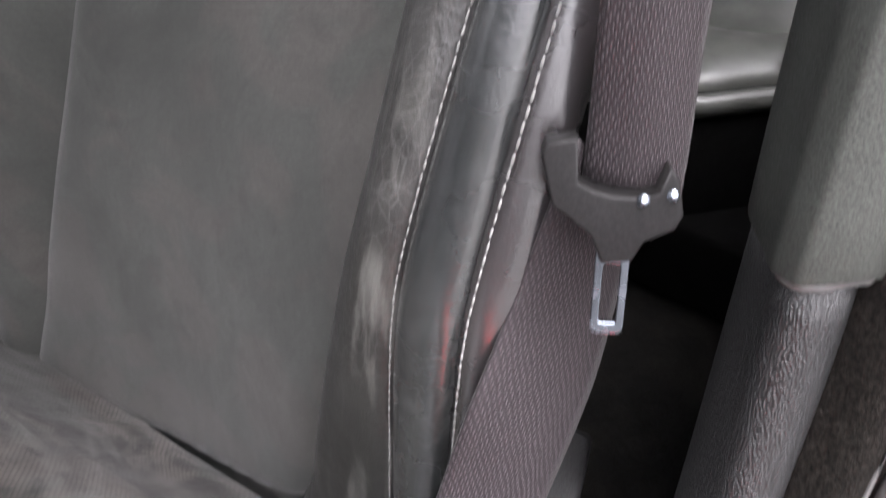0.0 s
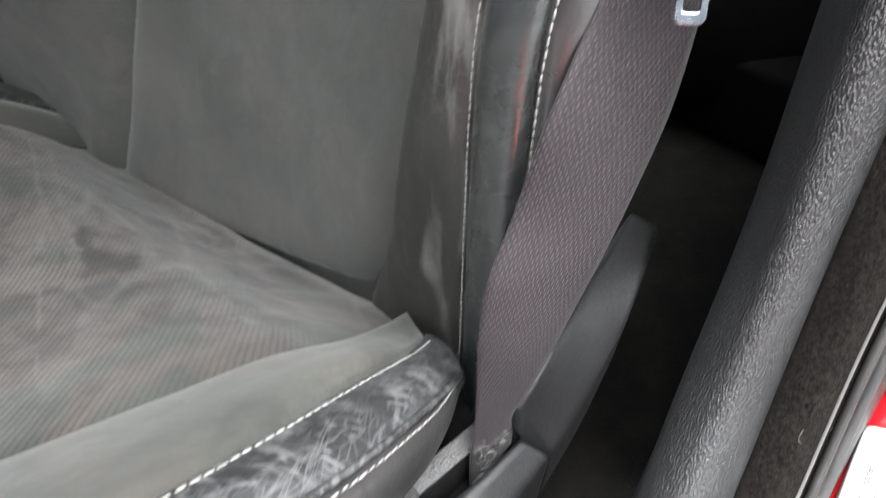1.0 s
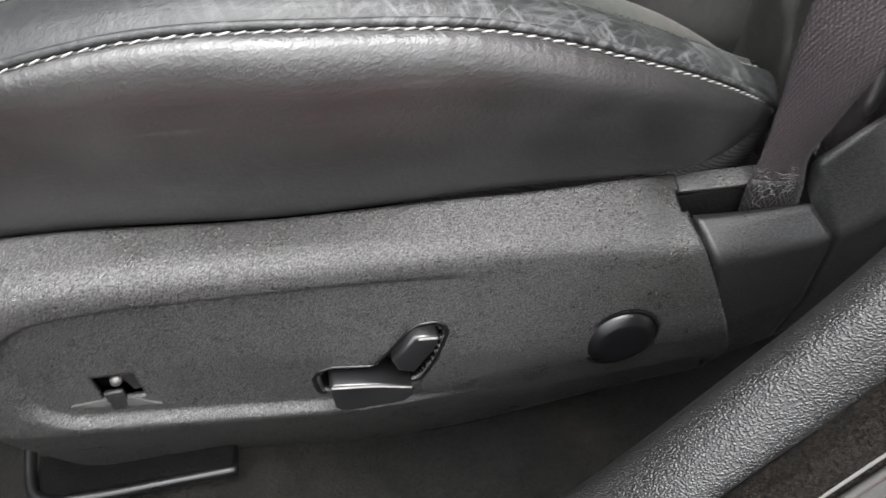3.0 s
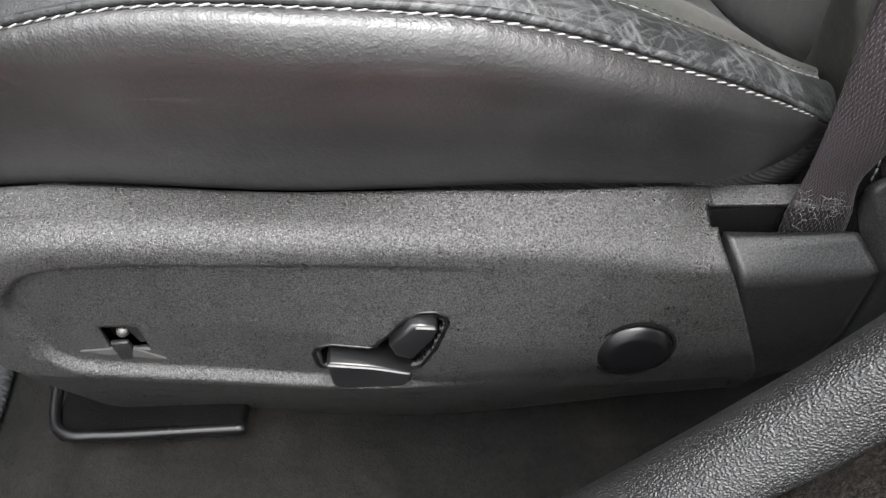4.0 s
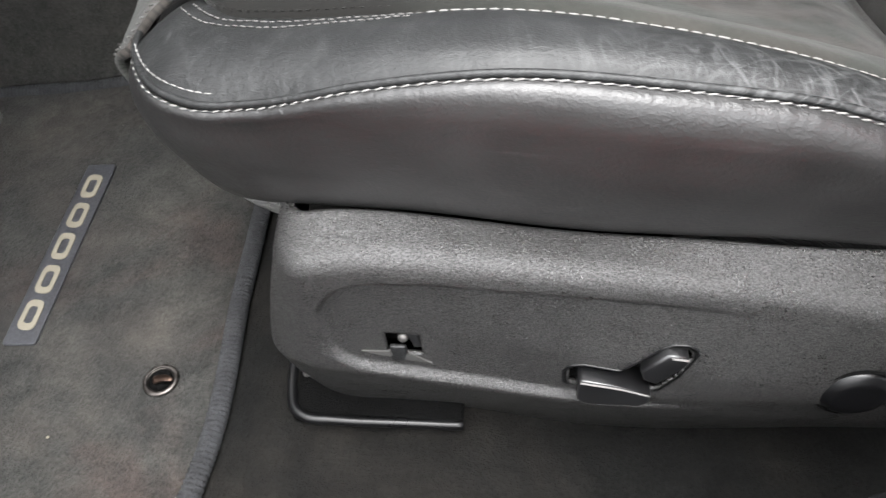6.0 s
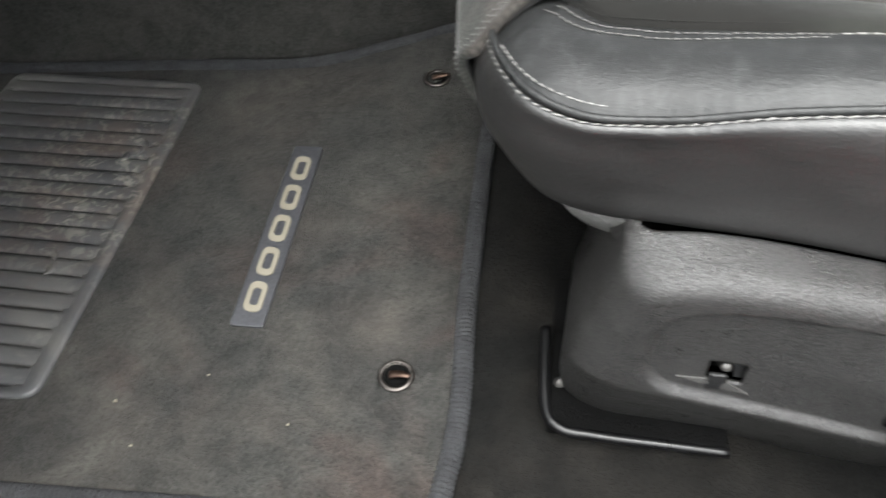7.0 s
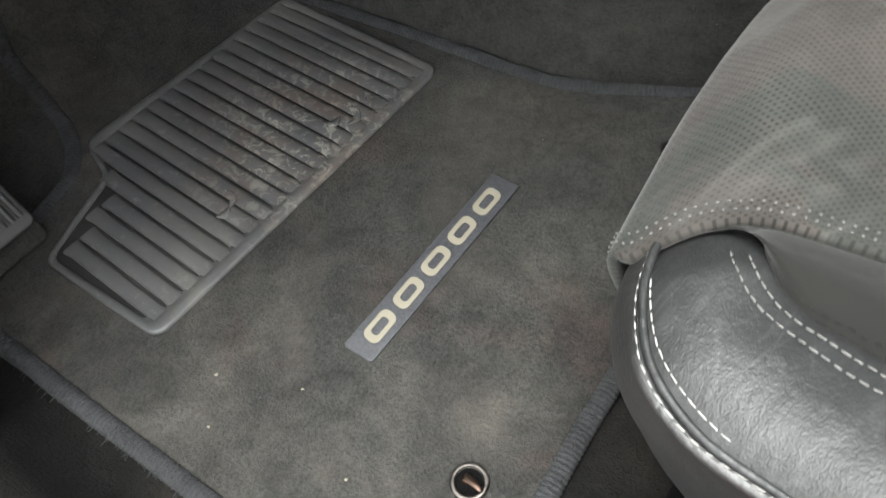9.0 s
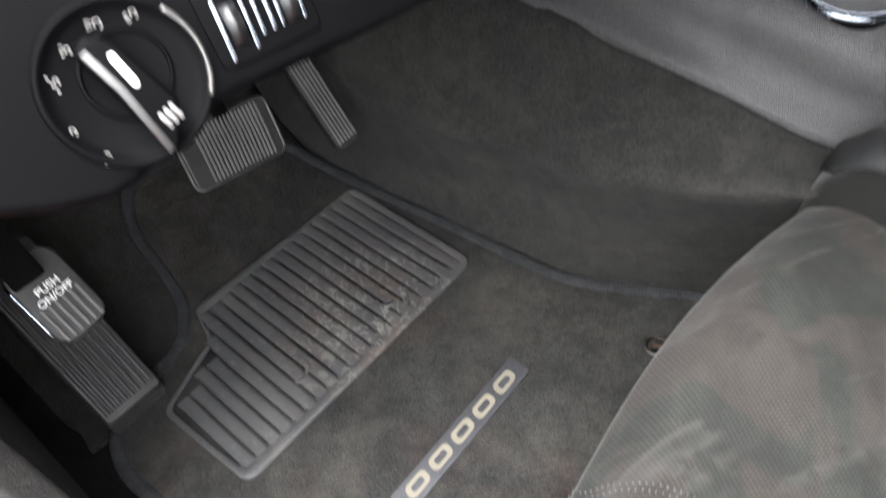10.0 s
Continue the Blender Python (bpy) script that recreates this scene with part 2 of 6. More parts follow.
def carpet(name, base, dirt=(0.04, 0.035, 0.03), amount=0.4, pile=520, soiled=False, sheen=0.04, clumps=False):
    m, n, l, b = material(name, base, 0.97, spec=0.1)
    at = coords(n, l)
    tuft = noise_of(n, l, at, pile, 3, 0.75)
    mott = noise_of(n, l, at, 190, 4, 0.7)
    big = noise_of(n, l, at, 7, 5, 0.6, 0.7)
    col = mixed(n, l, band(n, l, tuft, 0.36, 0.68), tuple(c * 0.55 for c in base), tuple(c * 1.5 for c in base))
    col = mixed(n, l, band(n, l, mott, 0.4, 0.68, 0.0, 0.6), col, tuple(c * 1.5 for c in base))
    col = mixed(n, l, band(n, l, big, 0.46, 0.72, 0.0, amount), col, dirt)
    lint = band(n, l, cells_of(n, l, at, 55), 0.035, 0.02)
    col = mixed(n, l, arith(n, l, "MULTIPLY", lint, band(n, l, noise_of(n, l, at, 30, 2), 0.62, 0.66)), col, (0.35, 0.33, 0.3))
    blot = noise_of(n, l, at, 38, 5, 0.65, 0.4)
    col = mixed(n, l, band(n, l, blot, 0.36, 0.66), mixed(n, l, 1.0, col, (0.75, 0.75, 0.75), "MULTIPLY"), mixed(n, l, 1.0, col, (1.2, 1.2, 1.19), "MULTIPLY"))
    if clumps:
        # matted tufts with bare dark gaps
        mat_ = noise_of(n, l, at, 520, 5, 0.75, 0.4)
        col = mixed(n, l, band(n, l, mat_, 0.40, 0.64), tuple(c * 0.35 for c in base), mixed(n, l, 1.0, col, (1.9, 1.9, 1.9), "MULTIPLY"))
    if soiled:
        # trodden dark patches and paler brushed ones
        trod = noise_of(n, l, at, 9, 5, 0.6, 0.5)
        col = mixed(n, l, band(n, l, trod, 0.36, 0.64), mixed(n, l, 1.0, col, (0.68, 0.68, 0.70), "MULTIPLY"), mixed(n, l, 1.0, col, (1.22, 1.21, 1.18), "MULTIPLY"))
        # rusty-brown spills, then one branching dark stain near the tunnel side
        spill = band(n, l, noise_of(n, l, at, 5.5, 4, 0.6, 0.6), 0.54, 0.66, 0.0, 0.8)
        col = mixed(n, l, spill, col, mixed(n, l, 1.0, col, (1.22, 1.0, 0.97), "MULTIPLY"))
        warp = n.new("ShaderNodeTexNoise")
        warp.inputs["Scale"].default_value = 22
        l.new(at, warp.inputs["Vector"])
        bent = mixed(n, l, 0.12, at, warp.outputs["Color"])
        branch = band(n, l, cells_of(n, l, bent, 42, "DISTANCE_TO_EDGE"), 0.02, 0.12, 1.0, 0.0)
        gap = n.new("ShaderNodeVectorMath")
        gap.operation = "DISTANCE"
        gap.inputs[1].default_value = (-0.585, 0.525, 0.0)
        l.new(at, gap.inputs[0])
        branch = arith(n, l, "MULTIPLY", branch, band(n, l, gap.outputs["Value"], 0.04, 0.085, 0.32, 0.0))
        col = mixed(n, l, branch, col, tuple(c * 0.25 for c in base))
    l.new(col, b.inputs["Base Color"])
    b.inputs["Sheen Weight"].default_value, b.inputs["Sheen Roughness"].default_value = sheen, 0.6
    bumped(n, l, b, tuft, 0.9, 0.0025)
    bumped(n, l, b, mott, 0.5, 0.004)
    return m


def webbing(name, base):
    m, n, l, b = material(name, base, 0.55, spec=0.45)
    uv = coords(n, l, "UV")
    yarn = noise_of(n, l, coords(n, l, "UV", (1.0, 0.22, 1)), 1500, 2, 0.7)
    sx = n.new("ShaderNodeSeparateXYZ")
    l.new(uv, sx.inputs[0])
    sway = arith(n, l, "MULTIPLY", arith(n, l, "SUBTRACT", noise_of(n, l, uv, 260, 2), 0.5), 0.0009)
    across = arith(n, l, "ADD", sx.outputs["X"], sway)

    def tooth(value):
        return arith(n, l, "ABSOLUTE", arith(n, l, "SUBTRACT", arith(n, l, "FRACT", value, 0.0), 0.5), 0.0)

    # narrow columns of short floats, each column set off from the last, in bands that turn their slant
    column = arith(n, l, "DIVIDE", across, 0.00118)
    rank = arith(n, l, "FLOOR", column, 0.0)
    lean = arith(n, l, "MULTIPLY", tooth(arith(n, l, "DIVIDE", rank, 8.0)), 8.0 * 0.42)
    run = arith(n, l, "ADD", arith(n, l, "DIVIDE", sx.outputs["Y"], 0.0058), lean)
    float_ = band(n, l, tooth(run), 0.14, 0.30, 1.0, 0.0)
    float_ = arith(n, l, "MULTIPLY", float_, band(n, l, tooth(column), 0.14, 0.34, 1.0, 0.0))
    chev = arith(n, l, "ADD", arith(n, l, "MULTIPLY", float_, 0.7), arith(n, l, "MULTIPLY", yarn, 0.3))
    col = mixed(n, l, band(n, l, yarn, 0.3, 0.7), tuple(c * 0.30 for c in base), tuple(c * 0.8 for c in base))
    col = mixed(n, l, arith(n, l, "MULTIPLY", float_, band(n, l, noise_of(n, l, uv, 700, 2), 0.35, 0.65, 0.2, 1.0)), col, tuple(c * 2.4 for c in base))
    l.new(col, b.inputs["Base Color"])
    bumped(n, l, b, chev, 0.9, 0.0009)
    b.inputs["Sheen Weight"].default_value, b.inputs["Sheen Roughness"].default_value = 0.06, 0.4
    return m


def twill(name, base):
    m, n, l, b = material(name, base, 0.9, spec=0.2)
    wave = n.new("ShaderNodeTexWave")
    wave.bands_direction = "DIAGONAL"
    wave.inputs["Scale"].default_value = 160
    l.new(coords(n, l, "UV"), wave.inputs["Vector"])
    col = mixed(n, l, wave.outputs["Fac"], tuple(c * 0.45 for c in base), tuple(c * 1.3 for c in base))
    l.new(col, b.inputs["Base Color"])
    bumped(n, l, b, wave.outputs["Fac"], 0.5, 0.0008)
    return m


def worn_rubber(name, base, dirt, rubbed=None):
    m, n, l, b = material(name, base, 0.55)
    at = n.new("ShaderNodeNewGeometry").outputs["Position"]
    big = noise_of(n, l, at, 9, 5, 0.65, 0.8)
    col = mixed(n, l, band(n, l, big, 0.44, 0.68, 0.0, 0.75), base, dirt)
    col = mixed(n, l, band(n, l, noise_of(n, l, at, 55, 5, 0.7), 0.58, 0.72, 0.0, 0.55), col, tuple(c * 1.5 for c in dirt))
    gloss = band(n, l, big, 0.4, 0.7, 0.42, 0.75)
    if rubbed:
        place, reach = rubbed
        gap = n.new("ShaderNodeVectorMath")
        gap.operation = "DISTANCE"
        gap.inputs[1].default_value = place
        l.new(at, gap.inputs[0])
        smear = band(n, l, noise_of(n, l, at, 80, 4, 0.6, 1.2), 0.50, 0.62)
        smear = arith(n, l, "MULTIPLY", smear, band(n, l, gap.outputs["Value"], reach * 0.35, reach, 0.8, 0.0))
        col = mixed(n, l, smear, col, (0.23, 0.215, 0.19))
        gloss = mixed(n, l, smear, gloss, (0.35, 0.35, 0.35))
        brown = arith(n, l, "MULTIPLY", band(n, l, noise_of(n, l, at, 24, 4, 0.6, 0.6), 0.45, 0.6), band(n, l, gap.outputs["Value"], reach * 0.3, reach * 1.3, 0.65, 0.0))
        col = mixed(n, l, brown, col, (0.082, 0.062, 0.052))
    l.new(col, b.inputs["Base Color"])
    l.new(gloss, b.inputs["Roughness"])
    bumped(n, l, b, noise_of(n, l, at, 500, 3), 0.3, 0.0008)
    return m


def steel(name, base, rough):
    m, n, l, b = material(name, base, rough, 1.0)
    at = coords(n, l)
    l.new(band(n, l, noise_of(n, l, at, 90, 4), 0.3, 0.7, rough * 0.7, rough * 1.6), b.inputs["Roughness"])
    bumped(n, l, b, noise_of(n, l, at, 260, 3), 0.06, 0.0006)
    return m


def paint(name, base):
    m, n, l, b = material(name, base, 0.28)
    at = coords(n, l)
    l.new(mixed(n, l, band(n, l, noise_of(n, l, at, 18, 5), 0.5, 0.8, 0.0, 0.35), base, tuple(c * 0.7 + 0.03 for c in base)), b.inputs["Base Color"])
    b.inputs["Coat Weight"].default_value, b.inputs["Coat Roughness"].default_value = 0.7, 0.12
    bumped(n, l, b, noise_of(n, l, at, 300, 2), 0.03, 0.0005)
    return m


M_LEATHER = leather("bolster_leather", (0.0125, 0.0130, 0.0132), 0.47, crease=0.6, scuff=0.85, pucker=(0.016, 0.003), spec=0.48)
M_BACKBAND = leather("back_band_leather", (0.016, 0.0175, 0.0175), 0.27, crease=0.35, scuff=0.3, rubs=0.15, coat=1.0, pucker=(0.03, 0.002))
M_FLANK = leather("flank_leather", (0.025, 0.022, 0.0225), 0.27, crease=0.25, coat=1.0)
M_SIDE = leather("side_leather", (0.0125, 0.012, 0.012), 0.44, crease=0.35, scuff=0.28, folds=False, pucker=(0.090, 0.112), coat=0.05)
M_POLISHED = leather("rubbed_suede", (0.017, 0.0165, 0.015), 0.42, crease=0.2, scuff=0.6, folds=False, rubs=0.9)
M_SUEDE = suede("suede", (0.042, 0.041, 0.0385), dark_front=True)
M_RUST = steel("rusty_steel", (0.10, 0.068, 0.054), 0.5)
M_EYE = steel("eyelet_steel", (0.11, 0.10, 0.094), 0.42)
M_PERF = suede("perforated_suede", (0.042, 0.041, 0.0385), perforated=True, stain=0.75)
M_BACK = suede("back_suede", (0.054, 0.0525, 0.051), stain=0.35)
M_PLASTIC = grained_plastic("grained_plastic", (0.0135, 0.0130, 0.0128), 0.35, 1000, 0.9, 0.0008, spec=1.0, speckle=0.9)
M_COVER = grained_plastic("fine_plastic", (0.0085, 0.0086, 0.0090), 0.42, 1100, 0.4, 0.0006, spec=0.5, speckle=0.5)
M_SWITCH = grained_plastic("smooth_plastic", (0.007, 0.007, 0.0075), 0.34, 1800, 0.08, 0.0003)
M_TONGUE = grained_plastic("tongue_plastic", (0.010, 0.0095, 0.0095), 0.5, 700, 0.15, 0.0003, spec=0.2)
M_GLOSS = grained_plastic("gloss_plastic", (0.0032, 0.0032, 0.0036), 0.30, 900, 0.02, 0.0003, spec=0.45)
M_PILLAR = grained_plastic("pillar_cloth", (0.034, 0.037, 0.032), 0.70, 1100, 0.35, 0.0004, spec=0.4, speckle=0.1)
M_KICK = carpet("kick_carpet", (0.023, 0.023, 0.0215), (0.045, 0.042, 0.039), 0.3, 300)
M_VINYL = vinyl_hide("grained_vinyl", (0.020, 0.020, 0.0204), 0.44)
M_CONSOLE = vinyl_hide("console_vinyl", (0.070, 0.067, 0.068), 0.38)
# Darkened copy of the tunnel carpet: shade beside the seat is in its colour.
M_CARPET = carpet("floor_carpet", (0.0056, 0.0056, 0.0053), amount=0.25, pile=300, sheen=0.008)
M_TUNNEL = carpet("tunnel_carpet", (0.023, 0.023, 0.0215), (0.062, 0.056, 0.051), 0.35, 300)
M_MAT = carpet("mat_carpet", (0.029, 0.0287, 0.0270), (0.072, 0.062, 0.054), 0.45, 360, True)
M_FUZZ = carpet("flocked_seal", (0.0085, 0.0072, 0.0062), (0.026, 0.023, 0.020), 0.35, 700, sheen=0.0, clumps=True)
M_BIND = carpet("binding_cloth", (0.036, 0.037, 0.040), amount=0.1, pile=1100)
M_PAD = worn_rubber("heel_rubber", (0.056, 0.056, 0.058), (0.10, 0.096, 0.089), ((-0.79, 0.35, 0.0), 0.15))
M_RUBBER = worn_rubber("black_rubber", (0.013, 0.013, 0.013), (0.035, 0.033, 0.030))
M_LIP = worn_rubber("lip_rubber", (0.030, 0.030, 0.030), (0.06, 0.058, 0.055))
M_SEAL = worn_rubber("grey_seal", (0.10, 0.10, 0.10), (0.16, 0.15, 0.14))
M_BELT = webbing("belt_webbing", (0.032, 0.0245, 0.0275))
# Darker copy of the webbing for its sewn end.
M_BELT_DARK = webbing("belt_end_dark", (0.009, 0.0075, 0.008))
M_TWILL = twill("twill_cloth", (0.030, 0.030, 0.030))
M_THREAD, *_ = material("pale_thread", (0.22, 0.216, 0.208), 0.85)
M_THREAD_DARK, *_ = material("grey_thread", (0.09, 0.088, 0.085), 0.85)
M_DASH = grained_plastic("dash_plastic", (0.0021, 0.0021, 0.0025), 0.45, 1500, 0.1, 0.0003, spec=0.05, dusty=0.06)
M_STEEL = steel("polished_steel", (0.38, 0.42, 0.48), 0.20)
M_DULL = steel("dull_steel", (0.15, 0.145, 0.14), 0.45)
# Paler than the pad rubber: light on the pedal ribs is in this colour.
M_TREAD = worn_rubber("pale_tread", (0.10, 0.10, 0.098), (0.16, 0.155, 0.15))
M_PAINT = paint("red_paint", (0.62, 0.012, 0.018))
M_WHITE, *_ = material("white_print", (0.75, 0.75, 0.73), 0.6)
M_INK, *_ = material("grey_print", (0.18, 0.18, 0.18), 0.7)
M_YELLOW, *_ = material("yellow_print", (0.75, 0.60, 0.03), 0.6)
M_LABEL = grained_plastic("patch_plastic", (0.034, 0.035, 0.040), 0.45, 300, 0.15, 0.0006)
M_CREAM, *_ = material("cream_print", (0.185, 0.168, 0.13), 0.75)
M_FELT = carpet("pale_felt", (0.16, 0.16, 0.155), amount=0.1, pile=1300)
M_ROOF = carpet("headliner_cloth", (0.05, 0.05, 0.05), amount=0.05, pile=1200)
M_GROUND = carpet("concrete", (0.07, 0.069, 0.067), amount=0.2, pile=120)
M_REAR = leather("rear_seat_leather", (0.055, 0.058, 0.052), 0.45)
# Near-black parts; in slots, wells and gaps the shade is in this colour.
M_DARK = grained_plastic("near_black_plastic", (0.004, 0.004, 0.004), 0.95, spec=0.1)

# ---- mesh helpers ----
def thing(name, label, category, at=(0, 0, 0), group="", kind=""):
    ob = new(name)
    ob.location = at
    ob.empty_display_size = 0.02
    return tagged(ob, label, category, group, kind)


def settle(ob, bm, mat, smooth=True):
    bmesh.ops.recalc_face_normals(bm, faces=bm.faces)
    for f in bm.faces:
        f.smooth = smooth
    bm.to_mesh(ob.data)
    bm.free()
    ob.data.materials.append(mat)
    return ob


def part(name, bm, mat, parent, label="", smooth=True, kind=""):
    ob = new(name, bpy.data.meshes.new(name))
    settle(ob, bm, mat, smooth)
    ob.parent = parent
    chain, off = parent, Vector()
    while chain:
        off += chain.location
        chain = chain.parent
    ob.location = -off
    return tagged(ob, label, "", "", kind)


def whole(name, bm, mat, label, category, kind="", smooth=True, group=""):
    ob = new(name, bpy.data.meshes.new(name))
    settle(ob, bm, mat, smooth)
    return tagged(ob, label, category, group, kind)


def spline(points, count):
    """count points, evenly spaced, on a smooth curve through points."""
    p = np.array(points, float)
    s = np.r_[0, np.cumsum(np.maximum(np.linalg.norm(np.diff(p, axis=0), axis=1), 1e-6))]
    m = np.gradient(p, s, axis=0)
    fine = np.linspace(0, s[-1], max(count * 6, 60))
    k = np.clip(np.searchsorted(s, fine, side="right") - 1, 0, len(s) - 2)
    h = (s[k + 1] - s[k])[:, None]
    u = ((fine - s[k])[:, None]) / h
    q = (2 * u**3 - 3 * u**2 + 1) * p[k] + (u**3 - 2 * u**2 + u) * h * m[k] + (3 * u**2 - 2 * u**3) * p[k + 1] + (u**3 - u**2) * h * m[k + 1]
    d = np.r_[0, np.cumsum(np.linalg.norm(np.diff(q, axis=0), axis=1))]
    want = np.linspace(0, d[-1], count)
    return np.stack([np.interp(want, d, q[:, c]) for c in range(q.shape[1])], 1)


def sheet(rows, close_u=False, bm=None):
    """A grid of faces over rows of points, with a UV map in metres (u across a row, v from row to row)."""
    bm = bm or bmesh.new()
    rows = np.array(rows, float)
    layer = bm.loops.layers.uv.verify()
    grid = [[bm.verts.new(p) for p in row] for row in rows]
    du = np.r_[0, np.cumsum(np.linalg.norm(np.diff(rows.mean(0), axis=0), axis=1))]
    dv = np.r_[0, np.cumsum(np.linalg.norm(np.diff(rows, axis=0), axis=2).mean(1))]
    nu = rows.shape[1]
    for a in range(len(rows) - 1):
        for b in range(nu if close_u else nu - 1):
            c = (b + 1) % nu
            try:
                f = bm.faces.new((grid[a][b], grid[a][c], grid[a + 1][c], grid[a + 1][b]))
            except ValueError:
                continue
            uc = du[c] if c else du[-1] + 0.01
            for loop, uv in zip(f.loops, ((du[b], dv[a]), (uc, dv[a]), (uc, dv[a + 1]), (du[b], dv[a + 1]))):
                loop[layer].uv = uv
    return bm


def thick(ob, by, bevel=0.0, offset=-1.0, out=(-0.25, -0.6, 0.75)):
    """Wall thickness, grown away from the side that faces out."""
    total = Vector()
    for f in ob.data.polygons:
        total += f.normal * f.area
    if total.dot(Vector(out)) < 0:
        ob.data.flip_normals()
    s = ob.modifiers.new("thickness", "SOLIDIFY")
    s.thickness, s.offset = by, offset
    if bevel:
        v = ob.modifiers.new("rounding", "BEVEL")
        v.width, v.segments, v.limit_method = bevel, 2, "ANGLE"
    return ob


def box(size, at=(0, 0, 0), bevel=0.0, turn=None, bm=None, taper=1.0):
    bm = bm or bmesh.new()
    made = bmesh.ops.create_cube(bm, size=1)["verts"]
    for v in made:
        k = taper if v.co.z > 0 else 1.0
        v.co = Vector((v.co.x * size[0] * k, v.co.y * size[1] * k, v.co.z * size[2]))
    if bevel:
        edges = list({e for v in made for e in v.link_edges})
        made = list({v for f in bmesh.ops.bevel(bm, geom=edges, offset=bevel, segments=2, profile=0.6, affect="EDGES")["faces"] for v in f.verts} | {v for v in made if v.is_valid})
    m = Matrix.Translation(at) @ (turn.to_4x4() if turn else Matrix())
    for v in made:
        v.co = m @ v.co
    return bm


def frame_of(points):
    """Tangents, sides and normals along a curve."""
    p = np.array(points, float)
    t = np.gradient(p, axis=0)
    t /= np.linalg.norm(t, axis=1)[:, None]
    return p, t


def tube(points, radius, sides=8, flat=1.0, up=(0, 0, 1), bm=None, ends=True):
    p, t = frame_of(points)
    up = np.array(up, float)
    rows = []
    rad = radius if hasattr(radius, "__len__") else [radius] * len(p)
    for q, d, r in zip(p, t, rad):
        s = np.cross(d, up if abs(float(d @ up)) < 0.98 * np.linalg.norm(up) else np.array((1.0, 0.3, 0.0)))
        s /= max(np.linalg.norm(s), 1e-6)
        w = np.cross(s, d)
        rows.append([q + r * (math.cos(a) * s + flat * math.sin(a) * w) for a in np.linspace(0, 2 * math.pi, sides, endpoint=False)])
    bm = sheet(rows, True, bm)
    if ends:
        bm.verts.ensure_lookup_table()
        n = len(bm.verts)
        first = n - len(rows) * sides
        for a in (first, n - sides):
            bm.faces.new([bm.verts[a + k] for k in range(sides)])
    return bm


def stitches(points, pitch, length, radius, lift=(0, 0, 0), slant=0.0, side=(0, 0, 1), jitter=0.12):
    """A row of thread stitches along a curve: short capsules, each dipping into the seam."""
    p = np.array(points, float) + np.array(lift)
    d = np.r_[0, np.cumsum(np.linalg.norm(np.diff(p, axis=0), axis=1))]
    side = np.array(side, float)
    rnd = random.Random(len(p) * 7 + int(d[-1] * 1e4))
    bm = bmesh.new()
    x = pitch * 0.5
    while x < d[-1] - pitch * 0.5:
        at = np.array([np.interp(x, d, p[:, c]) for c in range(3)])
        on = np.array([np.interp(min(x + pitch * 0.4, d[-1]), d, p[:, c]) for c in range(3)])
        way = on - at
        way /= max(np.linalg.norm(way), 1e-9)
        way = way + slant * side
        way /= np.linalg.norm(way)
        ln = length * (1 + rnd.uniform(-jitter, jitter))
        ts = np.array([-0.5, -0.36, 0.0, 0.36, 0.5])
        rs = np.array([0.35, 0.9, 1.0, 0.9, 0.35]) * radius * (1 + rnd.uniform(-jitter, jitter))
        off = np.array([rnd.uniform(-1, 1) for _ in range(3)]) * radius * 0.25
        tube([at + off + way * ln * k for k in ts], rs, 6, bm=bm)
        x += pitch
    return bm


def ring(at, radius, thick_r, normal, segments=28, sides=8, arc=(0, 360), flat=1.0):
    nrm = Vector(normal).normalized()
    rot = nrm.to_track_quat("Z", "Y").to_matrix()
    pts = [Vector(at) + rot @ Vector((radius * math.cos(radians(a)), radius * math.sin(radians(a)), 0)) for a in np.linspace(arc[0], arc[1], segments)]
    return tube([tuple(q) for q in pts], thick_r, sides, flat, up=tuple(nrm), ends=arc != (0, 360))


def lathe(profile, at, normal, segments=32):
    """A turned solid: profile of (radius, height) from the axis outward and back."""
    rot = Vector(normal).normalized().to_track_quat("Z", "Y").to_matrix()
    rows = []
    for r, h in profile:
        rows.append([Vector(at) + rot @ Vector((max(r, 1e-5) * math.cos(a), max(r, 1e-5) * math.sin(a), h)) for a in np.linspace(0, 2 * math.pi, segments, endpoint=False)])
    return sheet([[tuple(q) for q in row] for row in rows], True)


def slab(outline, depth, to_world, bevel=0.0):
    """An outline in local (a, b), extruded from 0 to -depth along the local normal."""
    bm = bmesh.new()
    top = [bm.verts.new((a, b, 0)) for a, b in outline]
    face = bm.faces.new(top)
    out = bmesh.ops.extrude_face_region(bm, geom=[face])
    for v in out["geom"]:
        if isinstance(v, bmesh.types.BMVert):
            v.co.z -= depth
    if bevel:
        edges = [e for e in bm.edges if abs(e.verts[0].co.z) < 1e-9 and abs(e.verts[1].co.z) < 1e-9]
        bmesh.ops.bevel(bm, geom=edges, offset=bevel, segments=3, profile=0.6, affect="EDGES")
    for v in bm.verts:
        v.co = to_world @ v.co
    return bm


def fillet(poly, r, k=6):
    """A polygon with its corners rounded."""
    out = []
    p = [Vector(q) for q in poly]
    for a, b, c in zip(p[-1:] + p[:-1], p, p[1:] + p[:1]):
        d0, d1 = (a - b).normalized(), (c - b).normalized()
        half = max(0.15, d0.angle(d1) / 2)
        t = min(r / math.tan(half), 0.45 * min((a - b).length, (c - b).length))
        s, e = b + d0 * t, b + d1 * t
        for j in range(k + 1):
            u = j / k
            q = s * (1 - u) ** 2 + b * 2 * u * (1 - u) + e * u * u
            out.append((q.x, q.y))
    return out


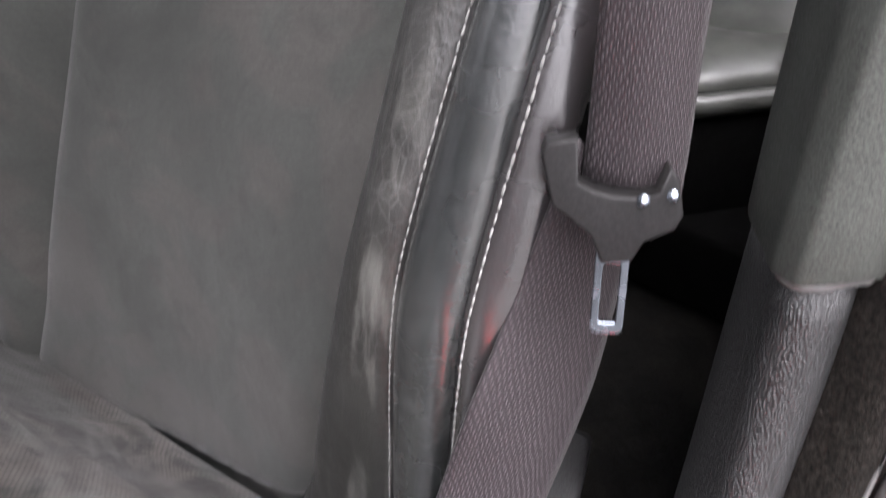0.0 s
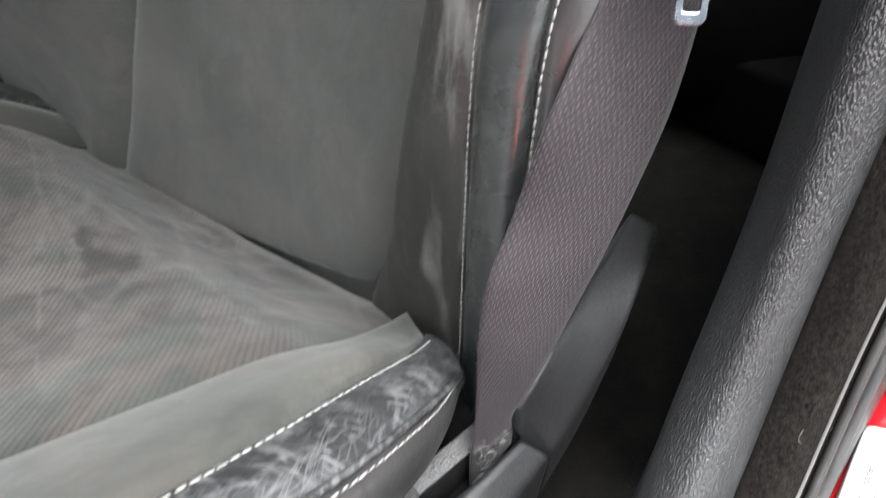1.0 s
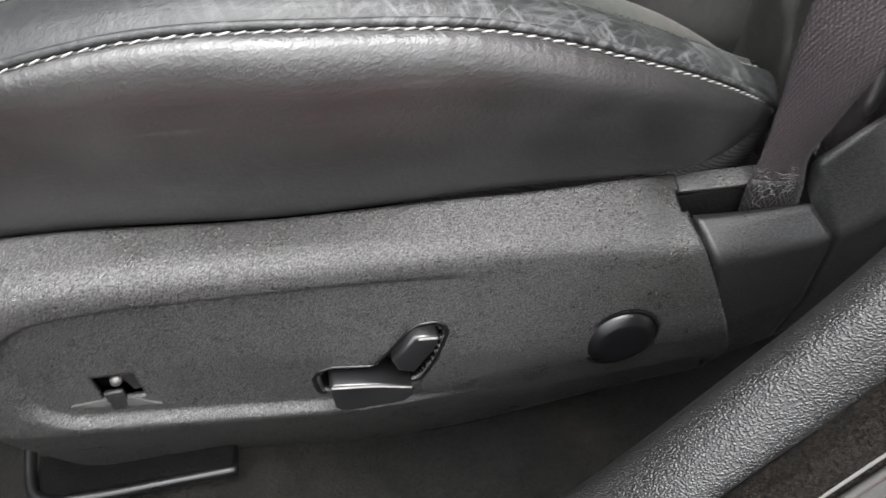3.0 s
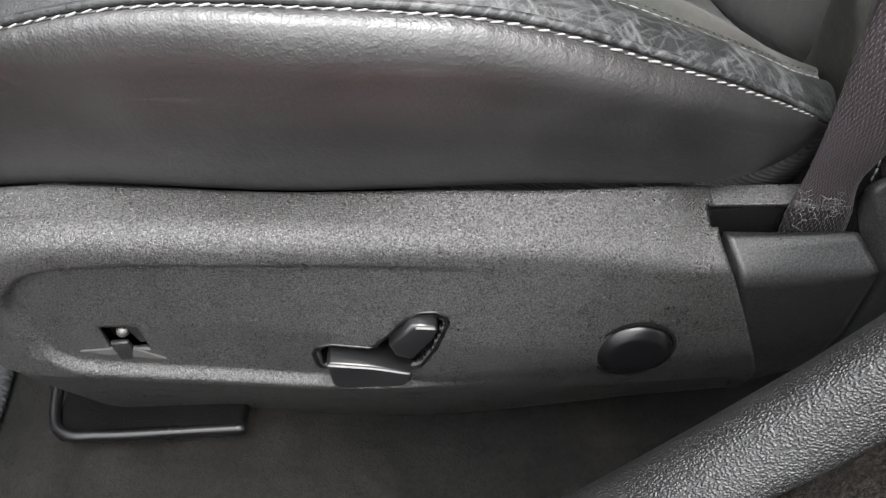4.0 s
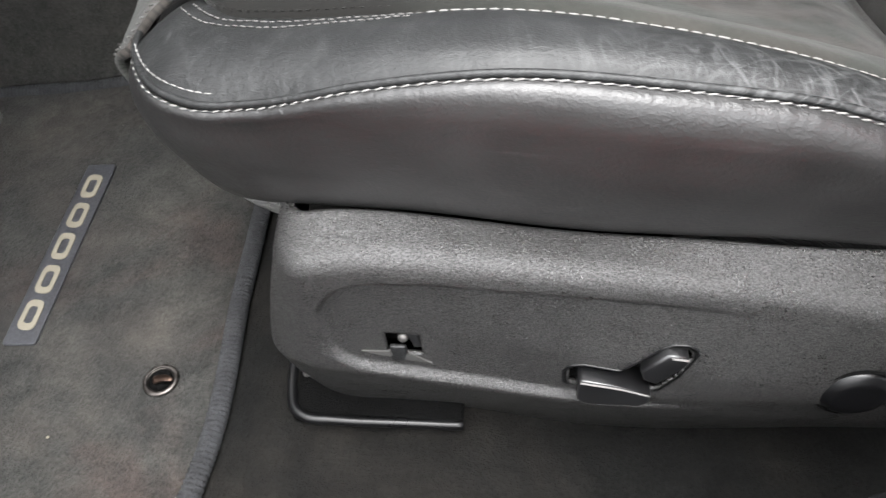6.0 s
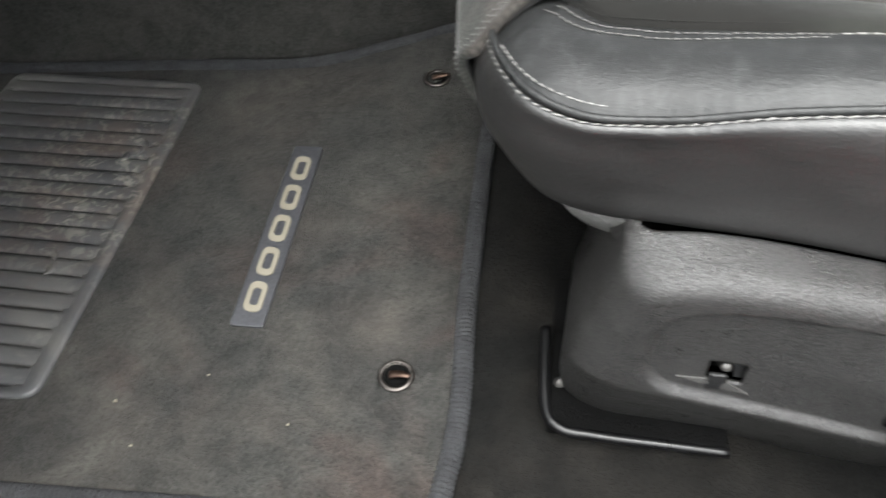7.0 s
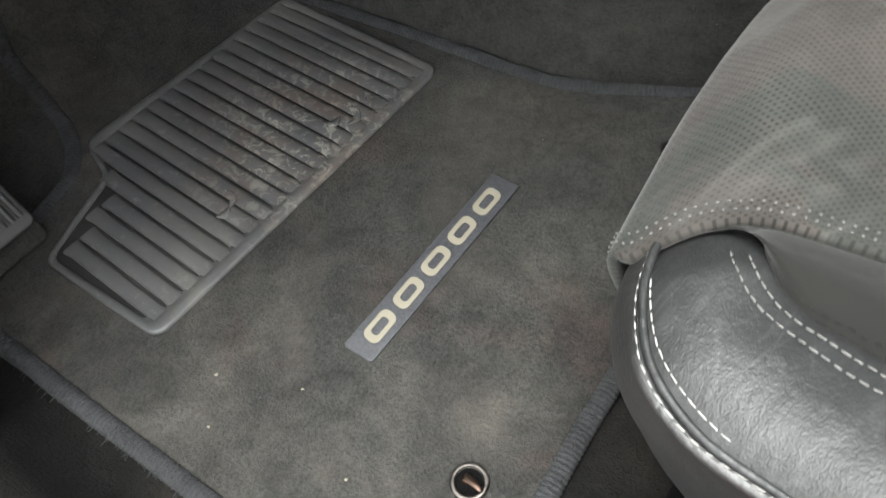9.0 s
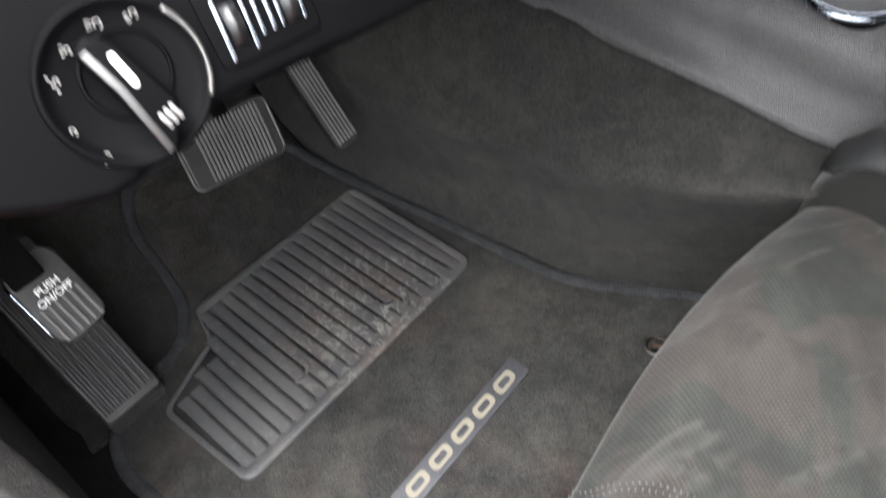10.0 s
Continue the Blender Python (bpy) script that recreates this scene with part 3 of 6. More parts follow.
def fold_line(points, radii, count):
    """An open line with its corners rounded, resampled evenly."""
    p = [np.array(q, float) for q in points]
    out = [p[0]]
    for a, b, c, r in zip(p, p[1:], p[2:], radii):
        la, lc = np.linalg.norm(a - b), np.linalg.norm(c - b)
        d0, d1 = (a - b) / la, (c - b) / lc
        half = max(0.15, 0.5 * math.acos(max(-1.0, min(1.0, float(d0 @ d1)))))
        t = min(r / math.tan(half), 0.49 * min(la, lc))
        s, e = b + d0 * t, b + d1 * t
        for j in range(9):
            u_ = j / 8
            out.append(s * (1 - u_) ** 2 + b * 2 * u_ * (1 - u_) + e * u_ * u_)
    out = np.array(out + [p[-1]])
    d = np.r_[0, np.cumsum(np.linalg.norm(np.diff(out, axis=0), axis=1))]
    want = np.linspace(0, d[-1], count)
    return np.stack([np.interp(want, d, out[:, c]) for c in range(out.shape[1])], 1)


def basis(origin, normal, up=(0, 0, 1)):
    n = Vector(normal).normalized()
    b = (Vector(up) - n * n.dot(Vector(up))).normalized()
    a = b.cross(n)
    m = Matrix((a, b, n)).transposed().to_4x4()
    m.translation = origin
    return m


def rounded(w, h, r, k=5):
    out = []
    for cx, cy, a0 in ((w / 2 - r, h / 2 - r, 0), (-w / 2 + r, h / 2 - r, 90), (-w / 2 + r, -h / 2 + r, 180), (w / 2 - r, -h / 2 + r, 270)):
        out += [(cx + r * math.cos(radians(a0 + 90 * j / k)), cy + r * math.sin(radians(a0 + 90 * j / k))) for j in range(k + 1)]
    return out

# ---- the setting: floor, tunnel, sill, pillar, roof ----
def ease(x, a, b):
    t = min(1.0, max(0.0, (x - a) / (b - a)))
    return t * t * (3 - 2 * t)


def curve_of(*pairs):
    xs, ys = zip(*sorted(pairs))
    return lambda x: float(np.interp(x, xs, ys))


floor_z = curve_of((-1.6, 0.42), (-1.3, 0.20), (-1.08, -0.006), (-1.0, -0.012), (-0.40, -0.012), (-0.34, 0.004), (-0.18, 0.002), (-0.08, -0.035), (0.05, -0.078), (0.2, -0.09), (1.4, -0.09))


def smooth_floor(x):
    return sum(floor_z(x + d) for d in (-0.03, -0.015, 0, 0.015, 0.03)) / 5


g = bmesh.new()
bmesh.ops.create_grid(g, x_segments=2, y_segments=2, size=300)
ground = whole("ground", g, M_GROUND, "grey concrete ground under the parked car", "ground", "structure")
ground.location.z = -0.45

rows = []
for x in np.linspace(-1.5, 1.3, 141):
    z = smooth_floor(x)
    row = []
    for y in np.linspace(-0.06, 0.72, 42):
        lump = 0.003 * noise.noise((x * 9, y * 9, 0.3))
        edge = max(0.0, 0.01 - y) ** 2 * 18
        row.append((x, y, z + lump + edge))
    rows.append(row)
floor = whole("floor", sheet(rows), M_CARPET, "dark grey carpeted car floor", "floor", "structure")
thick(floor, 0.02)

rows = []
# toe board in the paler carpet, since the floor's colour holds seat-side shade
for x in np.linspace(-0.93, -1.45, 30):
    rows.append([(x, y, smooth_floor(x) + 0.005 + 0.002 * noise.noise((x * 14, y * 14, 5.0))) for y in np.linspace(-0.033, 0.51, 24)])
toe = whole("floor_toe_board", sheet(rows), M_KICK, "dark grey carpet on the toe board", "floor", "structure")
thick(toe, 0.003)

# carpeted tunnel wall: lower face steep, a crease, then a face that leans away
bottom = spline([(-1.45, 0.50, 0.10), (-1.25, 0.505, 0.10), (-1.05, 0.515, -0.01), (-0.9, 0.528, -0.012), (-0.75, 0.545, -0.012), (-0.62, 0.562, -0.012), (-0.53, 0.60, -0.012), (-0.46, 0.64, -0.012), (-0.3, 0.70, -0.012), (-0.1, 0.80, -0.05), (0.3, 0.92, -0.09)], 90)
crease = spline([(-1.45, 0.57, 0.20), (-1.25, 0.575, 0.17), (-1.05, 0.585, 0.125), (-0.9, 0.592, 0.115), (-0.75, 0.60, 0.128), (-0.6, 0.608, 0.152), (-0.5, 0.625, 0.185), (-0.4, 0.66, 0.21), (-0.25, 0.73, 0.21), (-0.1, 0.82, 0.20), (0.3, 0.96, 0.20)], 90)
ledge = spline([(-1.45, 0.635, 0.40), (-1.25, 0.64, 0.38), (-1.05, 0.645, 0.36), (-0.9, 0.648, 0.345), (-0.73, 0.65, 0.328), (-0.62, 0.653, 0.314), (-0.52, 0.66, 0.297), (-0.40, 0.68, 0.265), (-0.25, 0.745, 0.245), (-0.1, 0.83, 0.24), (0.3, 0.98, 0.24)], 90)
crease = crease * 0.90 + np.array((-0.0267, 0.0025, 0.083))
rows = []
for a, b, c in zip(bottom, crease, ledge):
    row = []
    for k in np.linspace(0, 1, 9):
        row.append(a + (b - a) * k + np.array((0, 0.022 * math.sin(math.pi * k) * 0.9, 0)))
    for k in np.linspace(0.08, 1, 12):
        row.append(b + (c - b) * k + np.array((0, -0.010 * math.sin(math.pi * k), 0)))
    rows.append([q + np.array((0, 0.004 * noise.noise(Vector(q) * 11), 0)) for q in row])
tunnel = whole("tunnel_wall", sheet(rows), M_TUNNEL, "dark grey carpet over the tunnel side wall", "wall", "structure")
thick(tunnel, 0.012)

# sill and lower pillar trim: section follows a path that lies along the door and climbs into the pillar
inner = spline([(-1.5, -0.052, 0.02), (-0.9, -0.050, 0.02), (-0.5, -0.032, 0.027), (-0.25, -0.005, 0.025), (-0.1, 0.012, 0.035), (0.0, 0.024, 0.072), (0.07, 0.032, 0.135), (0.13, 0.040, 0.196), (0.2, 0.058, 0.262), (0.255, 0.072, 0.335), (0.283, 0.083, 0.42), (0.292, 0.087, 0.455)], 120)
crown = spline([(-1.5, -0.092, 0.045), (-0.9, -0.090, 0.045), (-0.5, -0.070, 0.052), (-0.25, -0.042, 0.050), (-0.1, -0.020, 0.066), (0.0, -0.006, 0.108), (0.07, 0.006, 0.165), (0.13, 0.016, 0.218), (0.19, 0.033, 0.285), (0.225, 0.044, 0.36), (0.244, 0.054, 0.43), (0.25, 0.057, 0.466)], 120)
outer = spline([(-1.5, -0.130, 0.038), (-0.9, -0.127, 0.038), (-0.5, -0.104, 0.042), (-0.25, -0.078, 0.040), (-0.1, -0.056, 0.052), (0.0, -0.033, 0.100), (0.07, -0.016, 0.145), (0.13, -0.003, 0.180), (0.2, 0.015, 0.250), (0.24, 0.029, 0.34), (0.262, 0.038, 0.43), (0.268, 0.042, 0.464)], 120)
rows = []
for a, b, c in zip(inner, crown, outer):
    foot = a + np.array((0.03, 0.02, -0.09)) * float(np.interp(a[2], (0.1, 0.3), (1.0, 0.0))) + np.array((0.07, 0.012, -0.02)) * float(np.interp(a[2], (0.1, 0.3), (0.0, 1.0)))
    rows.append(spline([foot, a + (foot - a) * 0.35 + np.array((0, -0.004, 0)), a, a * 0.45 + b * 0.55 + (b - a)[2] * np.array((-0.12, 0, 0.1)) + np.array((-0.003, 0, 0.004)), b, b * 0.5 + c * 0.5 + np.array((-0.004, -0.002, 0.002)), c, c + np.array((0.006, 0.004, -0.012))], 26))
sill = whole("trim_sill", sheet(rows), M_VINYL, "black grained vinyl trim curving from sill into pillar", "trim", "structure")
thick(sill, 0.004)

# upper pillar cover, cloth-like grain, overlapping the lower trim at a stepped joint
rows = []
for k in np.linspace(0, 1, 24):
    z0 = 0.455 + 0.55 * k
    lean = 0.05 * k + 0.10 * k * k
    rows.append(spline([(0.40 + lean, 0.098 + 0.06 * k, z0 - 0.03), (0.33 + lean, 0.091 + 0.06 * k, z0 - 0.012), (0.297 + lean, 0.086 + 0.06 * k, z0 - 0.001), (0.272 + lean, 0.072 + 0.05 * k, z0 + 0.004), (0.250 + lean, 0.0575 + 0.05 * k, z0 + 0.011), (0.257 + lean, 0.048 + 0.05 * k, z0 + 0.014), (0.270 + lean, 0.041 + 0.05 * k, z0 + 0.011), (0.285 + lean, 0.040 + 0.05 * k, z0 + 0.0)], 24))
pillar = whole("trim_pillar", sheet(rows), M_PILLAR, "grey-black upper pillar trim panel", "trim", "structure")
thick(pillar, 0.005, 0.002)
lip = spline([rows[0][j] for j in range(6, 24, 2)], 30)
whole("trim_joint", tube(lip, 0.0034, 8), M_SEAL, "raised lip of the pillar trim joint", "trim", "structure")

# flocked seal, bead, pale seal lip and the painted body flange outside it
flock_out = spline([(-1.5, -0.155, 0.03), (-0.9, -0.15, 0.03), (-0.5, -0.135, 0.028), (-0.25, -0.108, 0.026), (-0.1, -0.082, 0.030), (0.0, -0.057, 0.070), (0.1, -0.036, 0.144), (0.2, -0.016, 0.224), (0.25, 0.000, 0.32), (0.275, 0.008, 0.43), (0.29, 0.02, 0.6), (0.34, 0.04, 0.95)], 120)
outer_up = spline([(-1.5, -0.113, 0.041), (-0.9, -0.110, 0.041), (-0.5, -0.098, 0.038), (-0.25, -0.076, 0.036), (-0.1, -0.054, 0.048), (0.0, -0.031, 0.096), (0.1, -0.008, 0.158), (0.2, 0.017, 0.246), (0.25, 0.034, 0.36), (0.272, 0.045, 0.464), (0.29, 0.052, 0.6), (0.34, 0.07, 0.95)], 120)
rows = []
for a, b in zip(outer_up, flock_out):
    mid = (a + b) / 2 + np.array((-0.008, -0.004, 0.006))
    rows.append(spline([a, mid, b], 9))
seal = thing("door_seal", "dark flocked door seal with grey rubber lip", "door seal", kind="structure")
thick(part("flocking", sheet(rows), M_FUZZ, seal), 0.004)
part("bead", tube([q + np.array((-0.002, -0.002, 0.002)) for q in flock_out], 0.0022, 8), M_RUBBER, seal)
part("inner_bead", tube([q + np.array((-0.004, 0.003, 0.004)) for q in flock_out], 0.0010, 6), M_THREAD_DARK, seal, "worn grey thread edge")
red_in = spline([(-1.5, -0.19, 0.005), (-0.9, -0.185, 0.005), (-0.5, -0.165, 0.003), (-0.25, -0.136, 0.0), (-0.1, -0.105, -0.005), (0.0, -0.075, 0.038), (0.1, -0.053, 0.106), (0.2, -0.030, 0.178), (0.26, -0.016, 0.28), (0.29, -0.006, 0.42), (0.305, 0.005, 0.6), (0.355, 0.025, 0.95)], 120)
rows = []
for a, b in zip(flock_out, red_in):
    rows.append(spline([a + np.array((0.002, 0, -0.004)), (a + b) / 2 + np.array((-0.003, -0.002, 0.002)), b], 7))
thick(part("seal_groove", sheet(rows), M_RUBBER, seal, "black rubber groove"), 0.003)
lip_path, lip_radius = [], []
for a, b in zip(flock_out, red_in):
    k = float(np.interp(a[2], (0.16, 0.27), (0.70, 0.42)))
    lip_path.append(a * (1 - k) + b * k + np.array((-0.0035, -0.002, 0.0020)) * (k - 0.30) / 0.40)
    lip_radius.append(float(np.interp(a[2], (0.16, 0.27), (0.0050, 0.0032))))
part("seal_lip", tube(lip_path, lip_radius, 12), M_LIP, seal, "round grey rubber lip")
rows = []
for a in red_in:
    rows.append(spline([a + np.array((0.003, 0.003, -0.002)), a + np.array((0.004, -0.012, -0.008)), a + np.array((0.012, -0.05, -0.03)), a + np.array((0.02, -0.085, -0.05)), a + np.array((0.03, -0.095, -0.085)), a + np.array((0.04, -0.10, -0.2))], 14))
flange = whole("trim_body_flange", sheet(rows), M_PAINT, "glossy red painted body flange of the door opening", "body panel", "structure")
thick(flange, 0.002)

# plain unseen shell that closes the cabin and shuts out stray sky light
r = box((2.4, 1.30, 0.03), (0.55, 0.95, 1.12), 0.005)
# rear roof strip, unseen, added to keep the back of the cabin dark
box((1.36, 0.26, 0.03), (1.07, 0.17, 1.12), bm=r)
whole("ceiling", r, M_ROOF, "dark cloth headliner under the roof", "ceiling", "structure")
w = box((3.2, 0.04, 0.62), (0.1, 1.62, 0.22), 0.005)
whole("wall_far_door", w, M_CONSOLE, "dark vinyl passenger door panel", "wall", "structure")
w = box((0.04, 1.6, 1.2), (1.75, 0.85, 0.5), 0.005)
whole("wall_rear", w, M_CONSOLE, "dark rear bulkhead behind the back seat", "wall", "structure")
w = box((0.04, 1.7, 0.9), (-1.50, 0.8, 0.30), 0.005)
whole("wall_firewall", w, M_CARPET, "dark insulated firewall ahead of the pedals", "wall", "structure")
w = box((0.75, 0.03, 0.75), (-1.14, -0.05, 0.30), 0.005)
whole("wall_kick_panel", w, M_KICK, "black plastic kick panel beside the footrest", "wall", "structure")
w = box((1.42, 0.03, 0.80), (1.06, 0.06, 0.275), 0.005)
whole("wall_rear_side", w, M_COVER, "dark plastic rear quarter trim", "wall", "structure")
# unseen door panel, added to block low sky ahead of the opening
w = box((1.15, 0.05, 0.92), (-1.12, -0.66, 0.29), 0.01, Euler((0, 0, radians(76))).to_matrix())
whole("wall_open_door", w, M_VINYL, "plain unseen panel of the open door, blocking low sky", "wall", "structure")
# unseen cover, added to keep sky light out of the footwell
w = box((0.86, 1.72, 0.03), (-1.10, 0.80, 0.80), 0.005, Euler((0, radians(4), 0)).to_matrix())
whole("wall_cowl", w, M_DARK, "unseen black dashboard top, keeping light off the footwell", "wall", "structure")
fl = box((2.6, 0.8, 0.03), (0.1, 1.22, -0.1), 0.0)
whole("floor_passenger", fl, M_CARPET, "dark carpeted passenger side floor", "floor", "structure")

# ---- the driver's seat ----
seat = thing("front_seat", "black leather and grey suede car seat with white stitching", "car seat", (0.0, 0.42, -0.03))

SEAM = spline([(0.165, 0.168, 0.198), (0.12, 0.150, 0.236), (0.06, 0.135, 0.274), (0.0, 0.129, 0.302), (-0.07, 0.126, 0.317), (-0.15, 0.127, 0.325), (-0.22, 0.132, 0.315), (-0.28, 0.139, 0.299), (-0.315, 0.145, 0.295), (-0.340, 0.159, 0.296), (-0.356, 0.182, 0.296), (-0.366, 0.212, 0.292), (-0.368, 0.245, 0.285)], 150)
TOPS = spline([(0.170, 0.2015, 0.203), (0.155, 0.1965, 0.2115), (0.13, 0.1905, 0.2285), (0.095, 0.1835, 0.2505), (0.055, 0.175, 0.275), (0.0, 0.170, 0.300), (-0.07, 0.179, 0.314), (-0.15, 0.194, 0.318), (-0.22, 0.202, 0.312), (-0.28, 0.206, 0.309), (-0.306, 0.210, 0.309), (-0.322, 0.222, 0.311), (-0.330, 0.238, 0.312), (-0.333, 0.262, 0.308)], 150)
HEM = spline([(0.166, 0.170, 0.194), (0.150, 0.163, 0.185), (0.12, 0.154, 0.180), (0.07, 0.146, 0.189), (0.02, 0.142, 0.199), (-0.117, 0.140, 0.211), (-0.2, 0.139, 0.226), (-0.262, 0.141, 0.230), (-0.296, 0.152, 0.222), (-0.322, 0.172, 0.212), (-0.337, 0.2, 0.204), (-0.347, 0.245, 0.198)], 150)
EDGE = spline([(0.19, 0.245, 0.178), (0.13, 0.228, 0.218), (0.08, 0.230, 0.246), (0.03, 0.243, 0.252), (-0.05, 0.266, 0.258), (-0.11, 0.282, 0.266), (-0.18, 0.274, 0.284), (-0.25, 0.260, 0.299), (-0.30, 0.249, 0.305), (-0.332, 0.239, 0.307), (-0.352, 0.227, 0.302), (-0.374, 0.207, 0.284)], 150)

# side panel: bulges outward under the seam, tucks in at the hem
rows = []
for a, b in zip(HEM, SEAM):
    out = np.array((-0.25 if a[0] < -0.29 else 0.0, -1.0 if a[0] > -0.33 else -0.45, 0.12))
    k = min(1.0, max(0.2, (b[2] - a[2]) / 0.09)) * float(np.interp(a[0], (-0.30, -0.10), (0.0, 1.0)))
    ahead = np.array((-0.95, -0.3, 0.0)) * float(np.interp(a[0], (-0.335, -0.275), (1.0, 0.0)))
    rows.append(spline([a + np.array((0, 0.016, -0.006)), a + ahead * 0.004, a + (b - a) * 0.35 + out * 0.012 * k + ahead * 0.016, a + (b - a) * 0.68 + out * 0.0145 * k + ahead * 0.017, a + (b - a) * 0.9 + out * 0.0135 * k + ahead * 0.009, b + out * (0.002 + 0.0045 * k), b + np.array((0, 0.005, 0.001))], 30))
side_rows = rows
side = part("side_panel", sheet(rows), M_SIDE, seat, "smooth black leather side panel")
thick(side, 0.004)

# leather band on top of the bolster, with a rolled welt along the seam
rows = []
for j, (a, b) in enumerate(zip(SEAM, TOPS)):
    fade = float(np.interp(j, (112, 140), (1.0, 0.3)))
    sink = np.array((0, 0, -0.016 * max(0.0, (j - 137) / 12)))
    a, b = a + sink, b + sink
    w = np.linalg.norm(b - a) * fade
    up = np.array((0, -0.18, 1.0))
    rows.append(spline([a + np.array((0, 0.006, -0.005)), a + (b - a) * 0.03 + up * 0.0022, a + (b - a) * 0.12 + up * (0.0035 + 0.06 * w), a + (b - a) * 0.45 + up * (0.005 + 0.13 * w), a + (b - a) * 0.8 + up * (0.003 + 0.07 * w), b, b + (b - a) * 0.08 - up * 0.004], 30))
band_rows = rows
turned = np.array((0.014, 0.010, -0.032))
rows = [[q + turned for q in rows[0]], [q + turned * (0.85, 0.85, 0.5) for q in rows[0]], [q + turned * (0.5, 0.5, 0.18) for q in rows[0]], *rows]
bandm = part("bolster_band", sheet(rows), M_LEATHER, seat, "creased shiny black leather bolster band")
thick(bandm, 0.004)
welt = [a + (b - a) * 0.05 + np.array((0, -0.001, 0.0035)) for a, b in zip(SEAM[:146], TOPS[:146])]
part("welt", tube(welt, 0.0021, 8), M_LEATHER, seat)
seam_path = []
for j, r in enumerate(side_rows[2:]):
    at_ = 26 + 1.9 * min(1.0, j / 60)
    seam_path.append(r[int(at_)] * (1 - at_ % 1) + r[int(at_) + 1] * (at_ % 1))
part("seam_stitching", stitches(seam_path, 0.0066, 0.0054, 0.00052, (0, -0.0006, 0.0006), -0.22), M_THREAD, seat, "white thread stitching", kind="stuff")
part("seam_shadow_thread", stitches(seam_path, 0.0070, 0.0090, 0.0006, (0, -0.0003, 0.0003)), M_SIDE, seat, kind="stuff")
part("front_stitching", stitches([a + (b - a) * 0.10 + np.array((-0.001, 0, 0.0072)) for a, b in zip(SEAM[100:138], TOPS[100:138])], 0.0055, 0.0044, 0.00045), M_THREAD, seat, "white thread stitching", kind="stuff")
part("top_stitching", stitches([r[24] + np.array((0, -0.0003, 0.0006)) for r in band_rows[:104]], 0.0066, 0.0052, 0.00054), M_THREAD, seat, "white thread stitching", kind="stuff")

for k in (24, 21):
    part("front_stitching", stitches([r[k] + np.array((0, -0.0003, 0.0006)) for r in band_rows[102:141]], 0.0048, 0.0036, 0.00058), M_THREAD_DARK, seat, "grey thread stitching", kind="stuff")

# suede inner bolster, tapering to a point where it meets the backrest
rows = []
for j, (a, b) in enumerate(zip(TOPS[:143], EDGE[:143])):
    point = ease(j, 24, 0)
    b = b + (a + np.array((0.010, 0.012, -0.008)) - b) * point * 0.25
    sink = np.array((0, 0, -0.016 * max(0.0, (j - 137) / 12)))
    a, b = a + sink - np.array((0, 0, 0.004 * ease(j, 10, 0))), b + sink * 0.4
    b2 = b + (b - a) * 0.18 + np.array((0, 0.008, -0.014)) + np.array((0.0, 0.0, -0.015)) * point
    rows.append(spline([a - (b - a) * 0.03 + np.array((0, 0, -0.003)), a + np.array((0, 0.002, 0.0012)), a + (b - a) * 0.3 + np.array((0, 0, 0.009 * (1 - point))), a + (b - a) * 0.7 + np.array((0, 0, 0.006 * (1 - point) - 0.001 * point)), b, b2], 26))
turned = np.array((0.009, 0.008, -0.034))
rows = [[q + turned for q in rows[0]], [q + turned * (0.85, 0.85, 0.5) for q in rows[0]], [q + turned * (0.4, 0.4, 0.15) for q in rows[0]], *rows]
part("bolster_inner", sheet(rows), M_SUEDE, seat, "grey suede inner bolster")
part("inner_stitching", stitches([a + (b - a) * 0.07 + np.array((0, 0.0, 0.0035)) for a, b in zip(TOPS[:139], EDGE[:139])], 0.0050, 0.0026, 0.00035), M_SUEDE, seat, kind="stuff")

# perforated centre panel, rolling down over the front
far_drop = curve_of((-0.40, 0.020), (-0.2, 0.03), (0.0, 0.065), (0.2, 0.11))
far_edge = curve_of((-0.40, 0.600), (-0.3, 0.592), (-0.1, 0.64), (0.2, 0.73))
rows = []
near = [EDGE[0] + np.array((0.030, 0.0, -0.075)), EDGE[0] + np.array((0.018, 0.0, -0.030)), *[q + np.array((0.0, 0.006, -0.020)) * ease(j, 26, 0) for j, q in enumerate(EDGE)]]
for j, q in enumerate(near):
    flap = ease(j, 97, 127)
    far = np.array((q[0], far_edge(q[0]), q[2] - far_drop(q[0])))
    row = []
    for k in np.linspace(0, 1, 60):
        dip = curve_of((-0.42, -0.010), (-0.33, -0.004), (-0.2, 0.016), (0.0, 0.034), (0.2, 0.022))(q[0])
        bulge = (0.006 * flap - 0.008 * (1 - flap)) * math.exp(-k * 30)
        fwd = -0.024 * math.sin(math.pi * min(1, k * 1.0)) ** 0.8 * max(0.0, min(1.0, (-0.30 - q[0]) / 0.07))
        p = q + (far - q) * k + np.array((fwd, 0, -dip * math.sin(math.pi * k) + bulge))
        wr = 0.0022 * noise.noise((p[0] * 26, p[1] * 16, 0.5)) + 0.0012 * noise.noise((p[0] * 60, p[1] * 40, 2.5))
        row.append(p + np.array((0, 0, wr * min(1.0, 0.1 + k * 9))))
    rows.append(row)
last = rows[-1]
